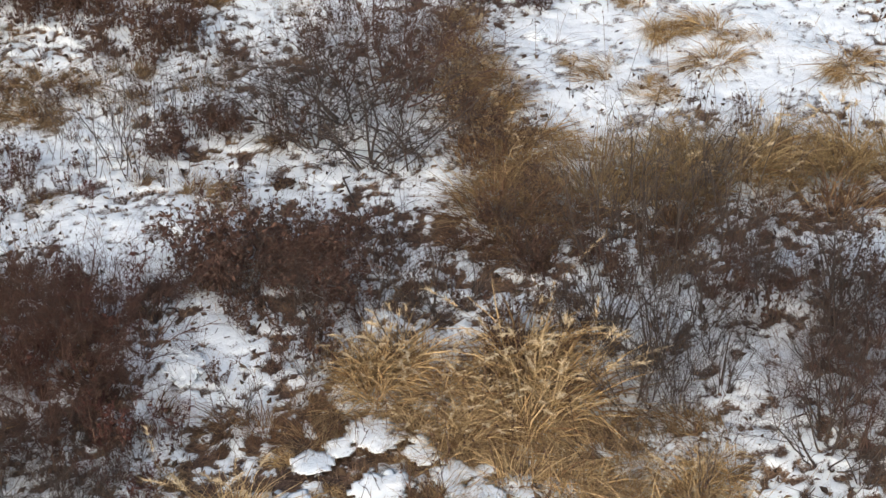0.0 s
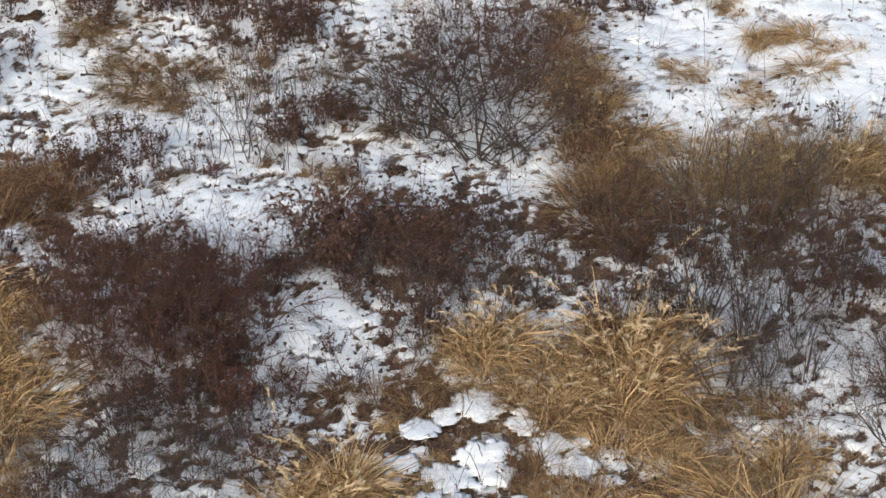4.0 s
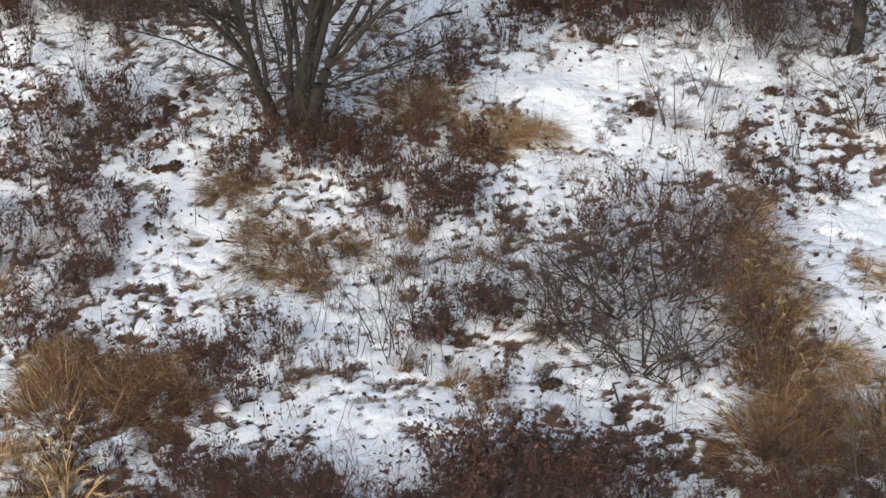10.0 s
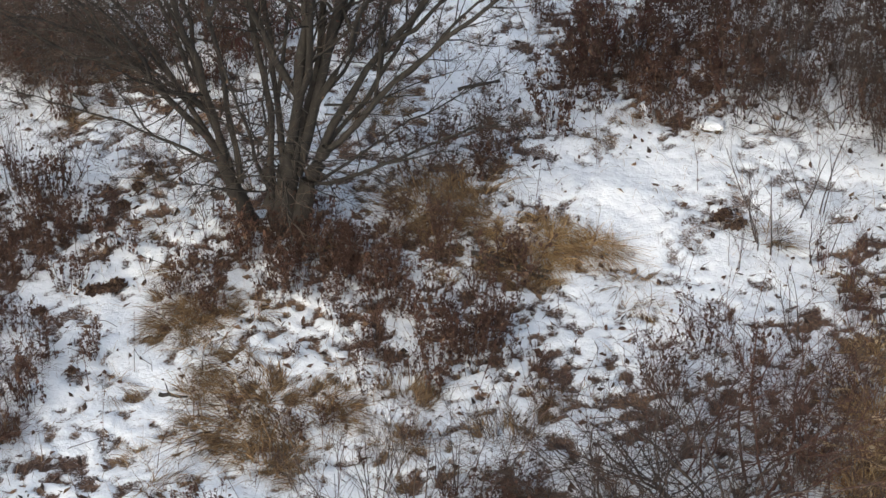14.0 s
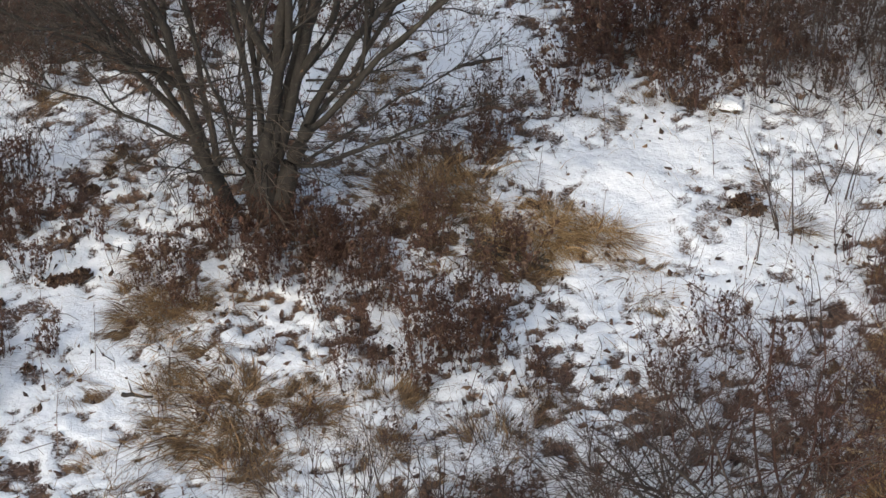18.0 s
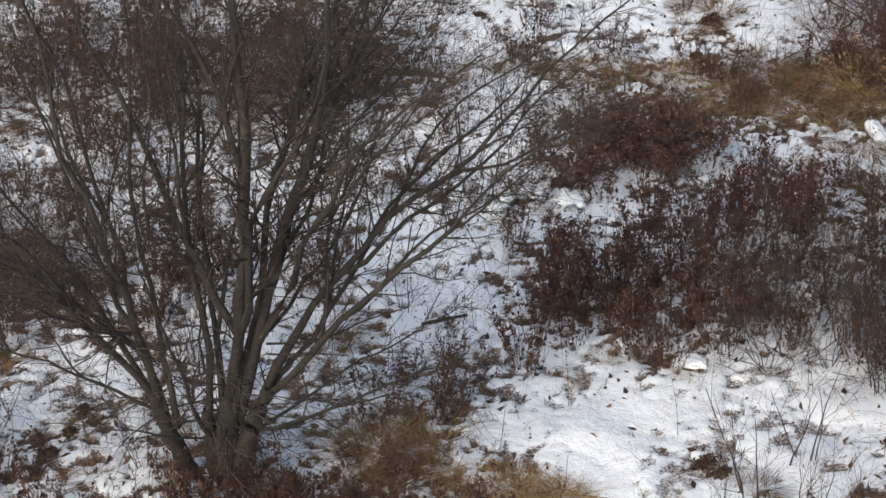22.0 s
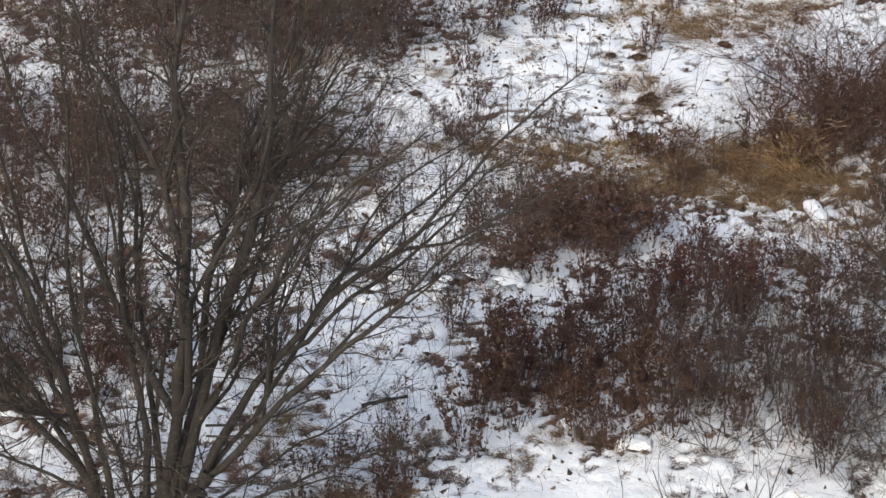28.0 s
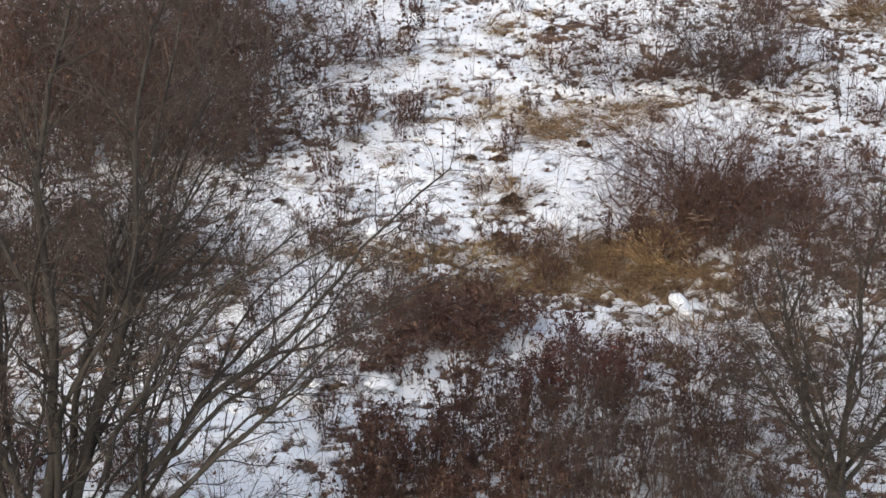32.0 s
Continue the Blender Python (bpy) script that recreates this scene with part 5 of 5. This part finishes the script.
snow_sheet([(0.86, 35.92, 0.11, 0.20), (1.07, 35.80, 0.17, 0.16), (1.54, 35.61, 0.19, 0.20), (1.32, 36.25, 0.12, 0.12), (0.67, 35.52, 0.08, 0.12), (0.51, 35.28, 0.17, 0.12), (1.60, 36.53, 0.08, 0.10)],
           0.11, 0.045, "lumps of white snow lying on low red-brown leaves")
snow_cap(2.91, 31.61, 0.20, 0.16, 0.08)

# ---------------------------------------------------------------- dead wood and leaf heaps
def log(x0, y0, x1, y1, radius, label):
    rng = np.random.default_rng(int(abs(x0 * 100 + y0 * 10)))
    a, b = np.array([x0, y0, surface(x0, y0) + radius * 0.6]), np.array([x1, y1, surface(x1, y1) + radius * 0.6])
    pts = [a + (b - a) * f + rng.normal(0, radius * 0.35, 3) * (1, 1, 0.4) for f in np.linspace(0, 1, 7)]
    body = Tubes(8)
    body.add([pts[0] + (pts[0] - pts[1]) * 0.02, *pts, pts[-1] + (pts[-1] - pts[-2]) * 0.02], radius * np.array([0.05, 1.0, 1.0, 0.95, 0.9, 0.82, 0.75, 0.7, 0.05]))
    thing = tagged(new("fallen_branch"), label, "branch", group="fallen branches on the snow")
    limb = new("limb", body.mesh("limb", BARK))
    limb.parent = thing
    for k in (2, 4, 5):
        w = rng.normal(0, 1, 3) + (0, 0, 0.6)
        w /= np.linalg.norm(w)
        stub = Tubes(5)
        stub.add([pts[k], pts[k] + w * radius * 3, pts[k] + w * radius * 6], (radius * 0.4, radius * 0.3, radius * 0.12))
        new("side_twig", stub.mesh("side_twig", BARK)).parent = limb


def leaf_heap(x, y, wide, high):
    """A small dark heap of wet dead leaves."""
    rng = np.random.default_rng(int(abs(x * 311 + y * 97)))
    n, wide = int(40 + 260 * wide), wide * 0.75
    a, r = rng.uniform(0, 2 * np.pi, n), np.abs(rng.normal(0, 0.6, n))
    p = np.stack([r * np.cos(a) * wide / 2, r * np.sin(a) * wide / 2 * 0.7, high * np.exp(-r**2) * rng.uniform(0.2, 1, n) + 0.01], 1)
    heap = tagged(new("leaf_heap"), "small dark heap of wet dead leaves on snow", "leaves", group="leaf heaps on the snow")
    heap.location = (x, y, surface(x, y))
    tagged(new("dead_foliage", leaves_mesh("dead_foliage", p, rng.uniform(0.04, 0.09, n), LEAF, rng)), kind="stuff").parent = heap


leaf_heap(5.06, 29.97, 0.50, 0.10)
leaf_heap(2.88, 29.57, 0.21, 0.06)
leaf_heap(3.08, 29.39, 0.27, 0.06)
leaf_heap(-4.12, 27.85, 0.33, 0.07)
leaf_heap(1.31, 22.59, 0.36, 0.05)
leaf_heap(-4.13, 29.92, 0.17, 0.06)
leaf_heap(-4.04, 30.36, 0.19, 0.05)
leaf_heap(-4.05, 27.90, 0.26, 0.08)
leaf_heap(-4.24, 26.32, 0.16, 0.05)
leaf_heap(-3.38, 27.14, 0.13, 0.04)
leaf_heap(2.96, 29.69, 0.34, 0.06)
leaf_heap(3.15, 29.51, 0.21, 0.06)
leaf_heap(-4.80, 27.37, 0.20, 0.05)
leaf_heap(-1.70, 28.53, 0.20, 0.04)
leaf_heap(-4.08, 30.53, 0.23, 0.06)
leaf_heap(-4.13, 30.00, 0.20, 0.06)
leaf_heap(-4.24, 29.59, 0.15, 0.04)
leaf_heap(-3.91, 30.18, 0.16, 0.04)
leaf_heap(-4.04, 27.95, 0.33, 0.10)
leaf_heap(5.37, 44.15, 0.33, 0.08)
leaf_heap(3.84, 43.73, 0.42, 0.08)
leaf_heap(3.77, 41.62, 0.36, 0.10)
leaf_heap(3.52, 40.53, 0.26, 0.06)
leaf_heap(3.98, 41.33, 0.27, 0.05)
leaf_heap(0.01, 34.93, 0.30, 0.08)
leaf_heap(0.10, 41.83, 0.27, 0.06)
leaf_heap(3.81, 43.72, 0.23, 0.06)
leaf_heap(5.32, 44.23, 0.29, 0.08)
leaf_heap(3.38, 43.80, 0.25, 0.06)
leaf_heap(3.86, 41.74, 0.36, 0.10)
leaf_heap(2.63, 51.22, 0.39, 0.06)
leaf_heap(5.52, 50.69, 0.34, 0.08)
leaf_heap(-0.55, 19.95, 0.36, 0.15)
leaf_heap(1.26, 22.53, 0.32, 0.05)
leaf_heap(-4.30, 27.78, 0.43, 0.06)
leaf_heap(-3.16, 23.18, 0.32, 0.06)
log(0.08, 28.65, 0.86, 28.30, 0.035, "weathered grey fallen branch lying among dead grass")
log(-0.05, 28.79, 0.88, 28.43, 0.030, "weathered grey fallen branch lying among dead grass")
log(-1.81, 28.64, -1.56, 28.83, 0.030, "weathered grey fallen branch lying among dead grass")
log(-3.27, 26.04, -2.96, 26.00, 0.025, "weathered grey fallen branch lying among dead grass")
log(4.60, 28.10, 4.95, 28.17, 0.030, "weathered grey fallen branch lying among dead grass")
log(-0.31, 32.50, 0.22, 32.77, 0.030, "weathered grey fallen branch lying among dead grass")
log(-3.36, 17.38, -2.78, 17.51, 0.030, "weathered grey fallen branch lying among dead grass")
log(1.19, 32.79, 2.08, 32.93, 0.030, "weathered grey fallen branch lying among dead grass")

# ---------------------------------------------------------------- what nobody could count: stubble, leaves, loose stalks, fallen twigs
rng = np.random.default_rng(77)


def spread(n, low, high, power):
    """Places over the meadow, thicker where there is little snow."""
    x, y = rng.uniform(-10, 13.5, n), 13 + 45 * rng.uniform(0, 1, n) ** 1.15
    bare = 1 - snow_share(x, y)
    clump = np.array([noise.noise(Vector((u * 0.9, v * 0.9, 5.0))) + 0.6 * noise.noise(Vector((u * 3.1, v * 3.1, 8.0))) for u, v in zip(x, y)])
    keep = rng.uniform(0, 1, n) < np.clip(low + (high - low) * bare**power + 0.55 * clump * (0.15 + bare), 0, 1)
    x, y = x[keep], y[keep]
    return np.stack([x, y, [surface(u, v) for u, v in zip(x, y)]], 1)


p = spread(120000, 0.05, 0.95, 0.9)
n = len(p)
tip, out = rng.uniform(0.05, 0.9, n), rng.uniform(0, 2 * np.pi, n)
w = np.stack([np.sin(tip) * np.cos(out), np.sin(tip) * np.sin(out), np.cos(tip)], 1)
tagged(new("grass_stubble", blades_mesh("grass_stubble", p, w, rng.uniform(0.06, 0.36, n), rng.uniform(0.004, 0.010, n), rng.uniform(0, 0.9, n), STRAW, rng, 2)),
       "short dead grass blades poking through the snow", "grass", kind="stuff")
p = spread(75000, 0.03, 0.9, 1.1)
tagged(new("leaf_litter", leaves_mesh("leaf_litter", p + (0, 0, 0.015), rng.uniform(0.035, 0.125, len(p)), LEAF, rng)), "curled dead leaves scattered over the snow", "leaves", kind="stuff")
stalks, spots, sizes = Tubes(3), [], []
for b in spread(9000, 0.03, 0.8, 1.2):
    h, w = rng.uniform(0.25, 0.95), rng.normal(0, 0.16, 3) * (1, 1, 0) + (0, 0, 1)
    bend = rng.normal(0, 0.07, 3) * (1, 1, 0)
    stalks.add([b + w * h * f + bend * f * f for f in (0, 0.5, 1.0)], (0.0042, 0.0035, 0.002))
    for f in rng.uniform(0.3, 1.0, 5):
        spots.append(b + w * h * f + bend * f * f + rng.normal(0, 0.01, 3))
        sizes.append(rng.uniform(0.015, 0.045))
tagged(new("loose_stalks", stalks.mesh("loose_stalks", WEED)), "thin dead weed stalks standing singly in the snow", "weeds", kind="stuff")
tagged(new("stalk_leaves", leaves_mesh("stalk_leaves", np.array(spots), np.array(sizes), WEED, rng)), "withered leaves on the single weed stalks", "leaves", kind="stuff")
fallen = Tubes(3)
for b in spread(5000, 0.05, 0.8, 1.0):
    w = rng.normal(0, 1, 3) * (1, 1, 0.12)
    w /= np.linalg.norm(w)
    n = rng.uniform(0.1, 0.5)
    fallen.add([b + (0, 0, 0.012), b + w * n * 0.5 + (0, 0, 0.03) + rng.normal(0, 0.02, 3) * (1, 1, 0.2), b + w * n + (0, 0, 0.02)], (0.005, 0.0045, 0.003))
tagged(new("fallen_twigs", fallen.mesh("fallen_twigs", TWIG)), "fallen dark twigs lying on the snow", "twigs", kind="stuff")
